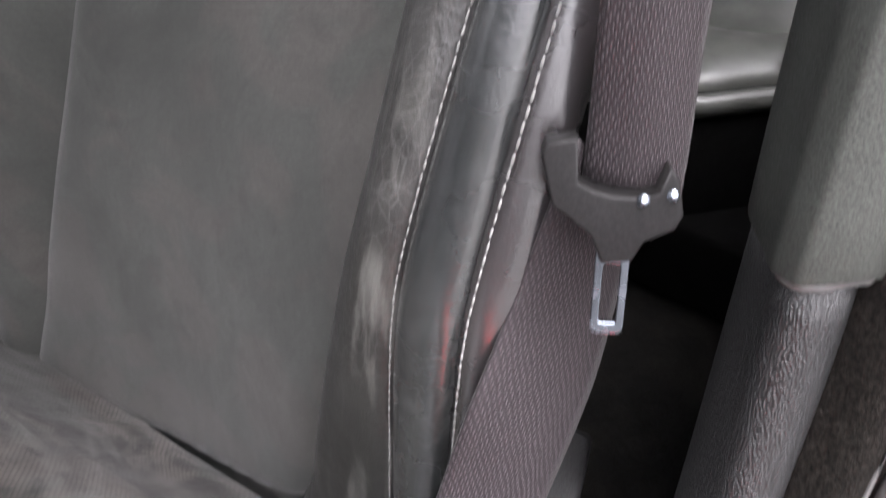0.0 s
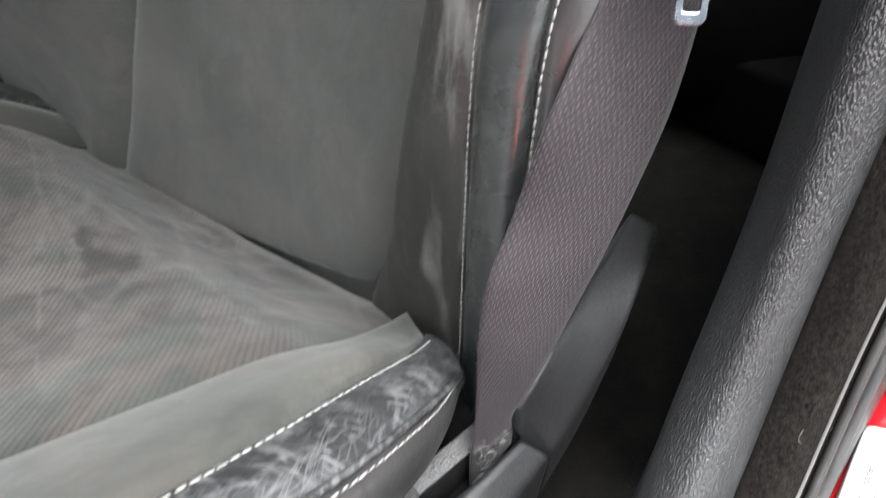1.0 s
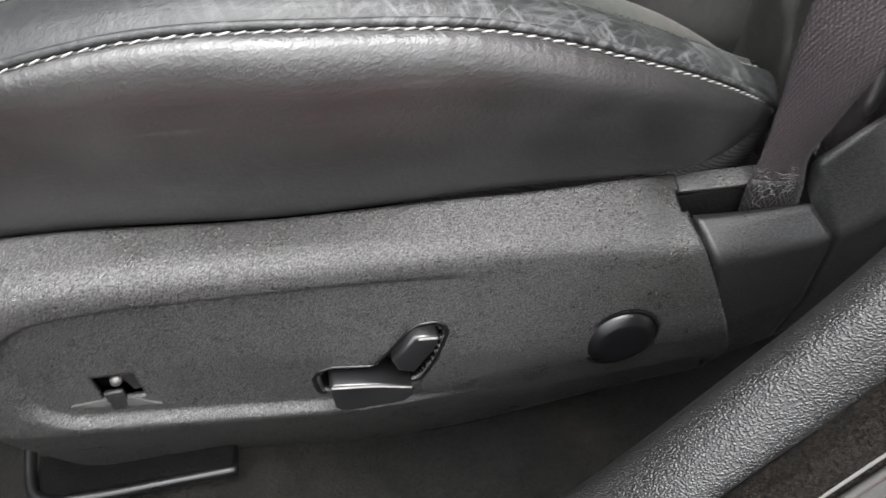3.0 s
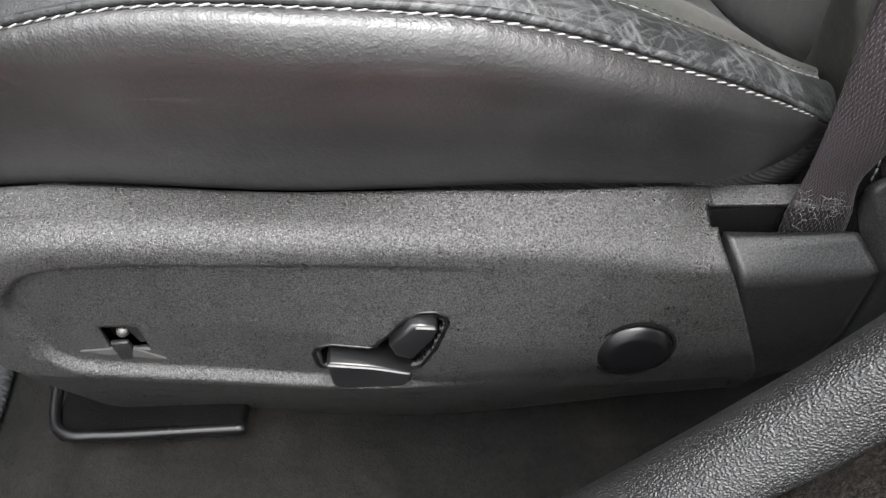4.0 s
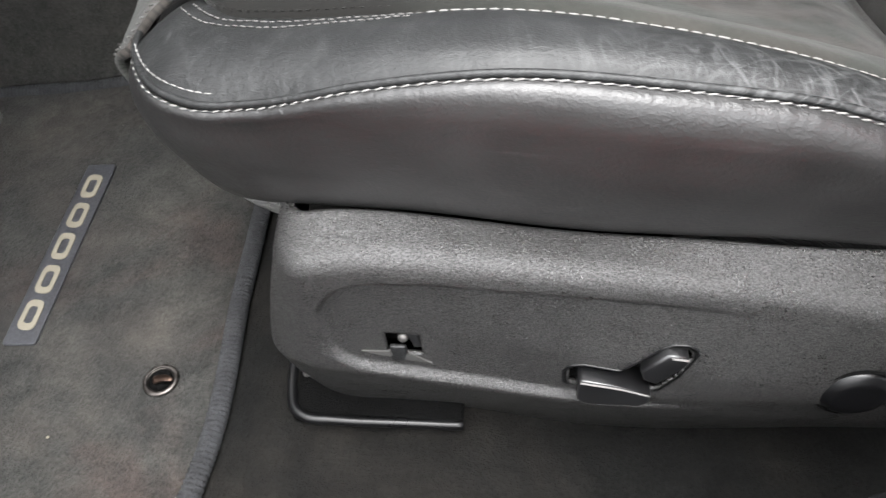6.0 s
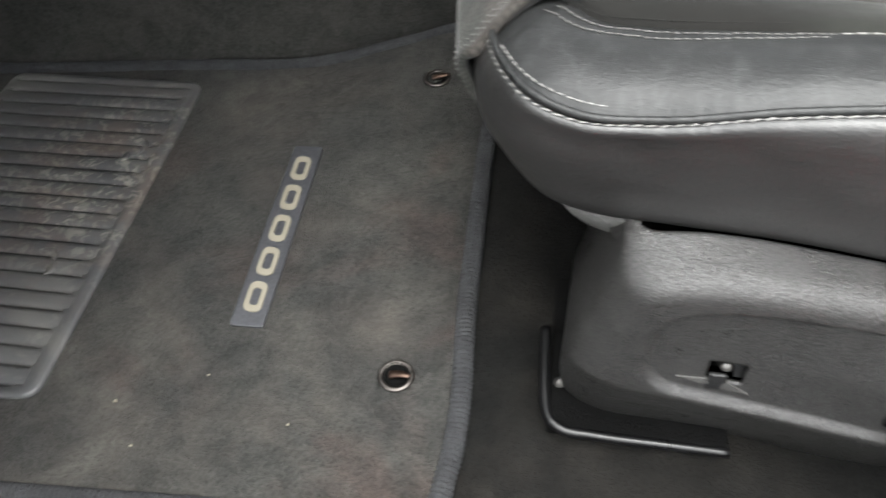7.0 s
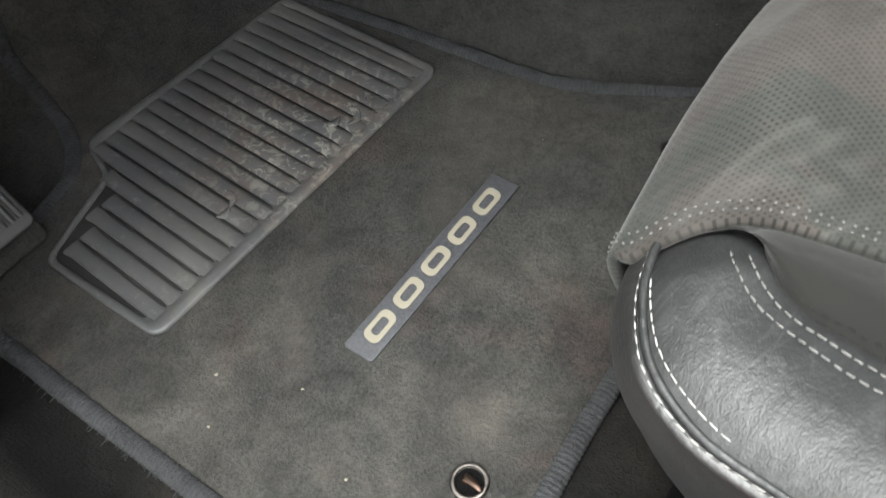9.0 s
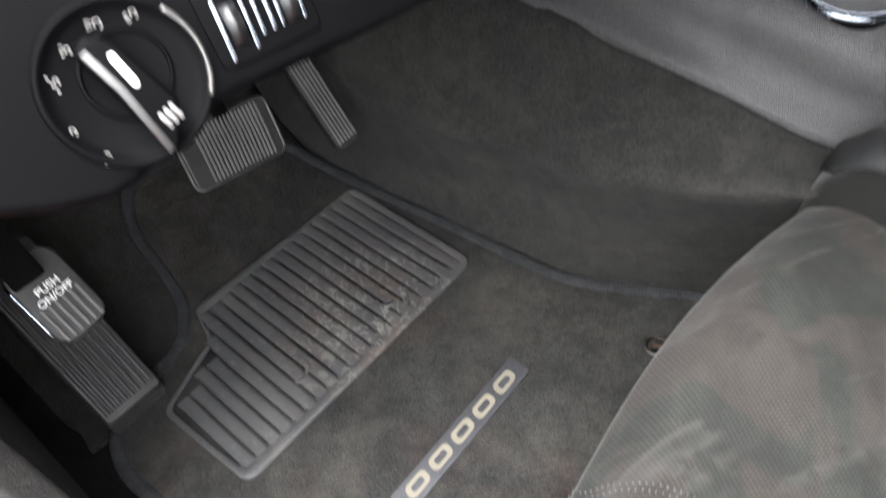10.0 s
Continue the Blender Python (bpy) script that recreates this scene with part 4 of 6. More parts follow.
for a in np.linspace(0.12, 1, 14):
    row = []
    for j, p in enumerate(last):
        k = j / (len(last) - 1)
        # the near corner wraps forward and down over the end of the bolster
        wrap = -0.005 * math.sin(min(1.0, 1.6 * a) * math.pi / 2) * math.exp(-k * 9)
        row.append(p + np.array((wrap - 0.010 * math.sin(a * math.pi * 0.9) + 0.018 * a * a, 0.012 * a * (0.5 - k), (-0.016 * a - 0.085 * a * a) * min(1.0, 0.62 + k))))
    rows.append(row)
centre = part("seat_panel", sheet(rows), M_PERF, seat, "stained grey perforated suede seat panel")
thick(centre, 0.005)
for k in (1, 2):
    hem = [np.array(r[k]) + np.array((-0.0008, 0.0, 0.0010)) for r in rows[114:-1]]
    part("panel_stitching", stitches(hem, 0.0046, 0.0014, 0.0006), M_THREAD_DARK, seat, kind="stuff")

# far bolster
rows = []
for x in np.linspace(0.22, -0.385, 50):
    y0, z0 = far_edge(x) - 0.012, float(np.interp(x, EDGE[::-1, 0], EDGE[::-1, 2])) - far_drop(x)
    fade = float(np.interp(x, (0.02, 0.18), (1.0, 0.15))) if x > -0.33 else math.sqrt(max(0.0, 1 - ((-0.33 - x) / 0.058) ** 2))
    rows.append(spline([(x, y0, z0 - 0.012), (x, y0 + 0.02, z0 + 0.022 * fade), (x, y0 + 0.055, z0 + 0.048 * fade), (x, y0 + 0.095, z0 + 0.035 * fade), (x, y0 + 0.12 * fade, z0 - 0.02), (x, y0 + 0.115 * fade, z0 - 0.12)], 22))
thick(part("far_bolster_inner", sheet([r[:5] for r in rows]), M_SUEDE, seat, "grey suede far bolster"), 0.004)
farb = part("far_bolster", sheet([r[4:] for r in rows]), M_LEATHER, seat, "black leather far bolster")
thick(farb, 0.004)
part("far_stitching", stitches([r[5] + np.array((0, -0.001, 0.0018)) for r in rows], 0.0066, 0.0054, 0.0009), M_THREAD, seat, "white thread stitching", kind="stuff")

# cloth skirt at the rear of the side panel and a felt strip at the front
rows = []
for q in spline([(0.172, 0.176, 0.200), (0.160, 0.167, 0.186), (0.125, 0.156, 0.177), (0.075, 0.148, 0.184), (0.02, 0.146, 0.196), (-0.06, 0.143, 0.204)], 40):
    rows.append(spline([q + np.array((0.004, 0.006, 0.004)), q + np.array((0.002, 0.003, 0)), q + np.array((0.006, 0.006, -0.018)), q + np.array((0.004, 0.014, -0.045))], 8))
part("cloth_skirt", sheet(rows), M_TWILL, seat, "dark twill cloth skirt")
rows = []
for q in [h for h in HEM if -0.318 < h[0] < -0.272]:
    rows.append([q + np.array((0.004, 0.004, 0.003)), q + np.array((-0.001, -0.0005, -0.002)), q + np.array((0.004, 0.003, -0.013)), q + np.array((0.014, 0.010, -0.030))])
part("felt_edge", sheet(rows), M_FELT, seat, "pale grey felt edge")
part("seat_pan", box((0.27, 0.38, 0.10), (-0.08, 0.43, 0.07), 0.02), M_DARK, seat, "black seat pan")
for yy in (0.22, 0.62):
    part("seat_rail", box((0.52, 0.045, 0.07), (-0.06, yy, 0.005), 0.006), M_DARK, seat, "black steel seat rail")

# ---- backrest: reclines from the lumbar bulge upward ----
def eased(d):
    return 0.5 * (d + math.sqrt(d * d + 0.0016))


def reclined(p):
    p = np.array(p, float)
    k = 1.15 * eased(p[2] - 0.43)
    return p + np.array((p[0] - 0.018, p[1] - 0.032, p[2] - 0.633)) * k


def back_x(z):
    return 0.210 + 0.26 * (z - 0.15) + 0.10 * max(0.0, z - 0.45) ** 2


rows = []
for z in np.linspace(0.03, 0.86, 70):
    row = []
    y0 = 0.284 - 0.19 * (z - 0.218)
    for k in np.linspace(0, 1, 40):
        y = y0 + (0.662 - 0.24 * (z - 0.1) - y0) * k
        roll = 0.012 * (math.exp(-k * 34) + math.exp(-(1 - k) * 34))
        x = back_x(z) + 0.018 * math.sin(math.pi * k) + roll - 0.006 * math.sin(min(1, max(0, (z - 0.1) / 0.4)) * math.pi)
        tuck = max(0.0, 0.152 - 0.11 * k - 0.022 * math.sin(math.pi * k) - z)
        x += min(0.024, 7 * tuck ** 1.5)
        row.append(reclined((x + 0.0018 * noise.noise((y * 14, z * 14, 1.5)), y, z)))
    rows.append(row)
part("back_panel", sheet(rows), M_BACK, seat, "grey-brown suede backrest panel")
# far bolster of the backrest
rows = []
for z in np.linspace(-0.02, 0.86, 54):
    x = back_x(z)
    ys = 0.66 - 0.24 * (z - 0.1)
    w = float(np.interp(z, (0.04, 0.20, 0.42), (0.15, 0.85, 1.75)))
    rows.append(spline([(x + 0.014, ys, z), (x - 0.008, ys + 0.012, z), (x - 0.035 * w, ys + 0.06, z), (x - 0.060 * w, ys + 0.13, z), (x - 0.068 * w, ys + 0.20, z), (x - 0.035 * w, ys + 0.27, z), (x + 0.06, ys + 0.30, z)], 24))
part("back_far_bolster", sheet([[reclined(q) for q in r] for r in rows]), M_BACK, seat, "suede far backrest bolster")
# near bolster: suede face, leather band, leather flank
zs = np.linspace(0.125, 0.86, 95)
lift = lambda z: 0.16 * max(0.0, z - 0.42) ** 1.3
E0 = np.array([(back_x(z) + 0.012, 0.288 - 0.19 * (z - 0.218), z) for z in zs])
E1 = np.array([(0.200 + lift(z) - 0.006 * math.sin(max(0.0, min(1, (z - 0.165) / 0.3)) * math.pi), 0.262 - 0.20 * (z - 0.218), z) for z in zs])
E2 = np.array([(0.199 + lift(z), 0.197 - 0.20 * eased(z - 0.41), z) for z in zs])
E3 = np.array([(0.197 + lift(z) * 1.05, 0.163 - 0.13 * eased(z - 0.41), z) for z in zs])
tuck_in = lambda z: float(np.interp(z, (0.30, 0.48), (1.0, 0.0)))
E4 = np.array([(0.226 + lift(z) * 1.1, 0.148 + 0.012 * tuck_in(z) - 0.05 * eased(z - 0.40), z) for z in zs])
E5 = np.array([(0.256 + lift(z) * 1.1, 0.172 + 0.02 * tuck_in(z) - 0.04 * max(0, z - 0.40), z) for z in zs])
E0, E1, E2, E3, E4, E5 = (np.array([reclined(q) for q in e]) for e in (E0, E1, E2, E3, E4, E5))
rows = [spline([a, a * 0.4 + b * 0.6 + np.array((-0.004, 0, 0)), b, b * 0.5 + c * 0.5 + np.array((-0.007, 0.001, 0)), c, c + np.array((0.006, -0.002, 0))], 22) for a, b, c in zip(E0, E1, E2)]
part("back_bolster", sheet(rows), M_POLISHED, seat, "scuffed shiny grey suede backrest bolster")
rows = [spline([a + np.array((0.005, 0.002, 0)), a, a * 0.5 + b * 0.5 + np.array((-0.0095, -0.004, 0)), b + np.array((-0.001, -0.001, 0)), b + np.array((0.006, -0.001, 0))], 18) for a, b in zip(E2, E3)]
seam_in = [r[2] + np.array((-0.0030, 0.0, 0)) for r in rows]
part("back_band", sheet(rows), M_BACKBAND, seat, "creased black leather backrest band")
rows = [spline([a + np.array((0.005, 0.001, 0)), a + np.array((0.0, -0.002, 0)), a * 0.45 + b * 0.55 + np.array((-0.009, -0.014, 0)), b + np.array((0.0, -0.004, 0)), b * 0.5 + c * 0.5 + np.array((0.004, -0.003, 0)), c], 22) for a, b, c in zip(E3, E4, E5)]
seam_out = [r[2] + np.array((-0.0028, -0.0016, 0)) for r in rows]
part("back_flank", sheet(rows), M_FLANK, seat, "smooth black leather backrest flank")
part("back_stitching", stitches(seam_in, 0.0058, 0.0044, 0.0005), M_THREAD, seat, "white thread stitching", kind="stuff")
part("back_stitching", stitches(seam_out, 0.0058, 0.0046, 0.0006), M_THREAD, seat, "white thread stitching", kind="stuff")
part("back_welt", tube(E3 + np.array((-0.0012, 0.0015, 0)), 0.0020, 8), M_LEATHER, seat)

# ---- plastic side shield of the seat ----
def soft_curve(*pairs):
    f = curve_of(*pairs)
    return lambda x: sum(f(x + d) for d in (-0.028, -0.021, -0.014, -0.007, 0, 0.007, 0.014, 0.021, 0.028)) / 9


ridge_z = soft_curve((-0.31, 0.205), (-0.26, 0.222), (-0.23, 0.228), (-0.147, 0.219), (-0.063, 0.202), (0.02, 0.178), (0.085, 0.158), (0.112, 0.152))
ridge_y = soft_curve((-0.31, 0.100), (-0.2, 0.100), (-0.1, 0.103), (0.0, 0.108), (0.112, 0.113))
rim_z = soft_curve((-0.31, 0.222), (-0.267, 0.236), (-0.228, 0.236), (-0.173, 0.226), (-0.117, 0.216), (-0.004, 0.207), (0.06, 0.196), (0.112, 0.175), (0.14, 0.162))
rim_y = soft_curve((-0.31, 0.132), (0.02, 0.1325), (0.07, 0.141), (0.112, 0.155), (0.14, 0.165))
base_z = soft_curve((-0.31, 0.018), (-0.25, 0.016), (-0.18, 0.010), (-0.128, -0.012), (-0.05, -0.028), (0.0, -0.030), (0.112, -0.028))
lip_z = soft_curve((-0.31, 0.135), (-0.265, 0.128), (-0.19, 0.112), (-0.115, 0.094), (0.0, 0.072), (0.112, 0.055))
rec_z = soft_curve((-0.31, 0.205), (-0.253, 0.207), (-0.21, 0.212), (-0.145, 0.203), (-0.06, 0.190), (0.112, 0.15))


swell = soft_curve((-0.31, 0.002), (-0.20, 0.005), (-0.10, 0.011), (0.0, 0.014), (0.112, 0.010))


def shield_row(x, sx=None, shift=0.0, n=150):
    ry, rz, lz, bz, iy, iz = ridge_y(x), ridge_z(x), lip_z(x), base_z(x), rim_y(x), rim_z(x)
    out, soft_ = swell(x), ease(x, -0.12, 0.03)
    lip = [(ry - 0.0025 - 0.5 * out, lz - 0.004)]
    if x > -0.10:
        lip = [(ry - 0.95 * out, lz + 0.028 * soft_), (ry - 0.0025 * (1 - soft_) - 0.5 * out + 0.003 * soft_, lz - 0.004 - 0.006 * soft_)]
    pts = fold_line([(iy + 0.004, iz - 0.024), (iy + 0.001, iz + 0.001), (ry - 0.0015, rz + 0.0045), (ry + 0.001 - out, rz + 0.58 * (lz - rz)), *lip, (ry + 0.038, bz - 0.010), (ry + 0.055, bz - 0.009)], (0.003, 0.016, 0.07, *([0.05] * (len(lip) - 1)), 0.012 + 0.02 * soft_, 0.006), n)
    row = []
    for y, z in pts:
        # sunken field with rounded front corners, fading out towards the rear
        dx, top, low = x + 0.264, rec_z(x) + 0.001 - z, z - lz - 0.001
        deep = min(dx, top, low)
        for near_, r_ in ((top, 0.034), (low, 0.024)):
            if dx < r_ and near_ < r_:
                deep = min(deep, r_ - math.hypot(r_ - dx, r_ - near_))
        inside = ease(deep, 0.0, 0.0045)
        if y > ry + 0.014 and z > (rz + lz) / 2:
            inside = 0
        inside *= 1 - ease(x, -0.12, 0.0)
        row.append((x if sx is None else sx, y + 0.0055 * inside + shift, z))
    return row


# the nose reaches further forward towards the floor
nose = soft_curve((0.0, 0.020), (0.042, 0.024), (0.107, 0.024), (0.16, 0.014), (0.196, 0.003), (0.23, -0.008), (0.26, -0.010))
rows = [shield_row(x) for x in np.linspace(0.1105, -0.262, 190)]
for a in np.linspace(8, 90, 10):
    r = 0.026
    side_row = shield_row(-0.262 - r * math.sin(radians(a)) * 0.98, -0.262, r * (1 - math.cos(radians(a))))
    rows.append([(p[0] - (r + nose(p[2])) * math.sin(radians(a)), p[1], p[2]) for p in side_row])
for s in (0.02, 0.05, 0.09):
    rows.append([(p[0] + 0.004 * s / 0.09, p[1] + s, p[2] - 0.05 * s) for p in rows[199]])
# the rear end leans back towards the floor, along the joint with the rear cover
joint_x = curve_of((-0.03, 0.160), (0.06, 0.143), (0.116, 0.125), (0.149, 0.1135), (0.164, 0.1075), (0.18, 0.1065))
rows = [[(p[0] + (joint_x(p[2]) - 0.1125) * ease(p[0], 0.075, 0.1105), p[1], p[2]) for p in r] for r in rows]
bm = sheet(rows)
gone = [f for f in bm.faces if f.calc_center_median().x > 0.1015 and 0.1315 < f.calc_center_median().y < 0.144 and f.calc_center_median().z > 0.15]
bmesh.ops.delete(bm, geom=gone, context="FACES")
gone = [f for f in bm.faces if abs(f.calc_center_median().x + 0.2155) < 0.0105 and abs(f.calc_center_median().z - 0.1475 + 0.10 * (f.calc_center_median().x + 0.2155)) < 0.0100 and f.calc_center_median().y < 0.125]
bmesh.ops.delete(bm, geom=gone, context="FACES")
SWITCH_OUT = fillet([(-0.0415, -0.018), (-0.042, -0.002), (-0.038, 0.0045), (-0.030, 0.0065), (-0.0075, 0.0025), (0.015, 0.0265), (0.021, 0.0295), (0.030, 0.0290), (0.0355, 0.0250), (0.0355, 0.0190), (0.0275, 0.0), (0.017, -0.018)], 0.005)


def within(x, z, poly):
    odd = False
    for (x1, z1), (x2, z2) in zip(poly, poly[1:] + poly[:1]):
        if (z1 > z) != (z2 > z) and x < (x2 - x1) * (z - z1) / (z2 - z1) + x1:
            odd = not odd
    return odd


hole = [(-0.078 + (a + 0.002) * 0.92, 0.126 + (b - 0.0015) * 0.92) for a, b in SWITCH_OUT]
gone = [f for f in bm.faces if f.calc_center_median().y < 0.125 and within(f.calc_center_median().x, f.calc_center_median().z, hole)]
bmesh.ops.delete(bm, geom=gone, context="FACES")
shield = part("side_shield", bm, M_PLASTIC, seat, "black grained plastic seat side shield")
thick(shield, 0.003)
# rear cover behind the shield and the recliner arm: a sloping top face, a rounded edge, then a steep side
def cover(inner_line, outer_line, drops, name, label, n, lean=0.0):
    a_, b_, d_ = spline(inner_line, n), spline(outer_line, n), np.interp(np.linspace(0, 1, n), np.linspace(0, 1, len(drops)), drops)
    rows = []
    for k, (a, b, d) in enumerate(zip(a_, b_, d_)):
        back = lean * max(0.0, 1 - k / (0.5 * n))
        under = b + np.array((back * d * 0.5, 0.003, -d * 0.5))
        foot = b + np.array((back * d, 0.016, -d))
        rows.append(fold_line([a + np.array((0.001, 0.003, -0.022)), a, b, under, foot], (0.0022, 0.006, 0.02), 30))
    bm = sheet(rows)
    for end in (0, n - 1):
        bm.verts.ensure_lookup_table()
        bm.faces.new([bm.verts[end * 30 + k] for k in range(30)])
    ob = part(name, bm, M_COVER, seat, label)
    thick(ob, 0.0022)
    return ob


cover([(0.1092, 0.1322, 0.1640), (0.140, 0.1305, 0.1622), (0.1778, 0.1300, 0.1602)], [(0.1160, 0.1075, 0.1490), (0.150, 0.1105, 0.1445), (0.1910, 0.1140, 0.1402)], (0.14, 0.13, 0.12), "rear_cover", "black fine-grained plastic rear cover", 20, 0.16)
cover([(0.1805, 0.1398, 0.1845), (0.191, 0.1385, 0.1960), (0.2040, 0.1395, 0.2045), (0.231, 0.1455, 0.2070), (0.256, 0.1510, 0.2085), (0.286, 0.1580, 0.2110), (0.312, 0.1640, 0.2130), (0.342, 0.1690, 0.2145)], [(0.1930, 0.1145, 0.1402), (0.204, 0.1155, 0.1425), (0.219, 0.1170, 0.1475), (0.2385, 0.1190, 0.1590), (0.2626, 0.1225, 0.1755), (0.284, 0.1262, 0.1930), (0.305, 0.1325, 0.2040), (0.352, 0.1500, 0.2050)], (0.12, 0.11, 0.10, 0.08, 0.06), "recliner_arm", "black fine-grained plastic recliner cover", 44)
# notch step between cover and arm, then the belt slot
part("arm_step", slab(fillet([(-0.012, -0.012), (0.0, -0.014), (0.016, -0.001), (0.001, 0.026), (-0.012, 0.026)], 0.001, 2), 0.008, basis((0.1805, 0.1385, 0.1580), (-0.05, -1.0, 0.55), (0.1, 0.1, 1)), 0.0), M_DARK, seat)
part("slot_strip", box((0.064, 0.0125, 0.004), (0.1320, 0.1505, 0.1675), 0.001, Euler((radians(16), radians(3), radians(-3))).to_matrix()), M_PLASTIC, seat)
# slot walls in near black: the slot's shade is part of their colour
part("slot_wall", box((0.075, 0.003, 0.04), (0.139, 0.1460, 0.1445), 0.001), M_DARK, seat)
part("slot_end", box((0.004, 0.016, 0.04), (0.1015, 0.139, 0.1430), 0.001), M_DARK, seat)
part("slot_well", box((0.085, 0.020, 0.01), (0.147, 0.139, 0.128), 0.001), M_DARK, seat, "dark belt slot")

# power switches on the shield
def face_y(x, z):
    row = [p for p in shield_row(x) if p[1] < ridge_y(x) + 0.018 and base_z(x) < p[2] < ridge_z(x) - 0.004]
    row.sort(key=lambda p: p[2])
    return float(np.interp(z, [p[2] for p in row], [p[1] for p in row]))


around = [(a - 0.076, face_y(a - 0.076, b + 0.1245), b + 0.1245) for a, b in SWITCH_OUT]
bm = bmesh.new()
loops = []
for size, sink in ((1.0, -0.0007), (0.95, -0.0005), (0.935, 0.012)):
    loops.append([bm.verts.new((-0.078 + (x + 0.078) * size, y + sink, 0.126 + (z - 0.126) * size)) for x, y, z in around])
for lo, hi in zip(loops, loops[1:]):
    for k in range(len(lo)):
        bm.faces.new((lo[k], lo[(k + 1) % len(lo)], hi[(k + 1) % len(lo)], hi[k]))
bm.faces.new(loops[-1])
bezel = part("switch_bezel", bm, M_DARK, shield, "thin black switch surround")
part("bezel_rim", tube(around + around[:1], 0.0009, 6, ends=False), M_GLOSS, bezel)
sw = slab([(-0.023, -0.008), (-0.023, 0.0115), (-0.020, 0.0130), (0.002, 0.0070), (0.0215, -0.0015), (0.0210, -0.0100), (0.016, -0.0145), (-0.015, -0.0130), (-0.020, -0.0115)], 0.026, basis((-0.086, 0.0895, 0.113), (0.0, -1.0, 0.03)), 0.0016)
slide = part("slide_switch", sw, M_SWITCH, shield, "black seat adjustment switch")
# pale tubes along the switch ledges: their highlight, put in as colour
part("switch_edge", tube(spline([(-0.1080, 0.0893, 0.1252), (-0.084, 0.0890, 0.1193), (-0.0650, 0.0892, 0.1112)], 12), 0.0008, 6), M_SEAL, slide, "pale edge line for the highlight")
sw = slab([(0.001, 0.0140), (0.0125, 0.0120), (0.0142, 0.0075), (0.010, -0.0010), (-0.002, -0.0165), (-0.0105, -0.0120), (-0.0130, -0.0020)], 0.020, basis((-0.0600, 0.0915, 0.1385), (0.0, -1.0, 0.03)), 0.0022)
lever = part("recline_switch", sw, M_SWITCH, shield, "black backrest adjustment switch")
part("switch_edge", tube(spline([(-0.0570, 0.0912, 0.1518), (-0.052, 0.0910, 0.1512), (-0.0470, 0.0912, 0.1498)], 8), 0.0009, 6), M_SEAL, lever, "pale edge line for the highlight")
kn = (0.0615, face_y(0.0615, 0.102) + 0.0008, 0.102)
kn_way = (0.02, -1, 0.03)
part("lumbar_knob", lathe([(0, 0.0058), (0.0100, 0.0058), (0.0150, 0.0056), (0.0172, 0.0050), (0.0186, 0.0034), (0.0206, 0.0024), (0.0218, 0.0), (0.0220, -0.008)], kn, kn_way, 44), M_GLOSS, shield, "round black lumbar button")
part("knob_ring", ring(kn, 0.0234, 0.0011, kn_way), M_DARK, shield)
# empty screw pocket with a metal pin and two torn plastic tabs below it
# pocket box near black, its shade held in the colour
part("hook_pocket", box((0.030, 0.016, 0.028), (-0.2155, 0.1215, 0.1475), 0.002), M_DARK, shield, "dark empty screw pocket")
part("hook_pin", lathe([(0, 0.009), (0.0028, 0.0085), (0.0036, 0.006), (0.0036, -0.004)], (-0.2165, 0.1105, 0.1480), (0.1, -1, 0.35), 16), M_DULL, shield, "small metal pin")
part("hook_clip", box((0.006, 0.010, 0.015), (-0.2085, 0.1085, 0.1475), 0.001, Euler((0, radians(-12), 0)).to_matrix()), M_SWITCH, shield)
part("hook_tongue", box((0.010, 0.003, 0.016), (-0.2195, face_y(-0.2195, 0.136) + 0.0006, 0.1365), 0.001), M_COVER, shield)
for tab in (((-0.2250, 0.1395), (-0.2430, 0.1392), (-0.2275, 0.1345), (-0.2235, 0.1352)), ((-0.2140, 0.1385), (-0.1995, 0.1275), (-0.2165, 0.1315), (-0.2155, 0.1345))):
    wing = bmesh.new()
    wing.faces.new([wing.verts.new((x, face_y(x, z) - 0.0012, z)) for x, z in tab])
    thick(part("clip_wing", wing, M_LIP, shield, "worn pale plastic clip edge", smooth=False), 0.002)

# bent foot frame under the front of the seat
rail = np.array((0.003, 0, -0.003)) + spline([(-0.190, 0.113, 0.022), (-0.23, 0.1125, 0.024), (-0.29, 0.112, 0.027), (-0.309, 0.113, 0.028), (-0.319, 0.119, 0.029), (-0.323, 0.131, 0.030), (-0.326, 0.16, 0.033), (-0.328, 0.195, 0.036)], 40)
part("foot_frame", tube(rail, 0.0042, 8, 1.1), M_GLOSS, seat, "glossy black plastic rail end frame")
part("foot_plate", box((0.130, 0.085, 0.012), (-0.253, 0.157, 0.019), 0.002), M_DARK, seat, "black rail end plate")
part("foot_post", box((0.05, 0.05, 0.07), (-0.27, 0.165, 0.055), 0.004), M_DARK, seat)
part("foot_bolt", lathe([(0, 0.006), (0.003, 0.004), (0.004, 0.002), (0.0045, 0.0)], (-0.311, 0.150, 0.028), (0, 0, 1), 12), M_DULL, seat, "steel bolt")

# ---- seat belt ----
belt = thing("seat_belt", "mauve-grey woven seat belt with steel tongue hanging beside the seat", "seat belt", (0.17, 0.13, 0.13))
left = spline([(0.225, 0.136, 0.503), (0.209, 0.143, 0.432), (0.187, 0.145, 0.385), (0.176, 0.150, 0.335), (0.162, 0.150, 0.305), (0.155, 0.149, 0.27), (0.152, 0.1455, 0.22), (0.1485, 0.1425, 0.19), (0.1435, 0.1400, 0.165), (0.1425, 0.1385, 0.135)], 60)
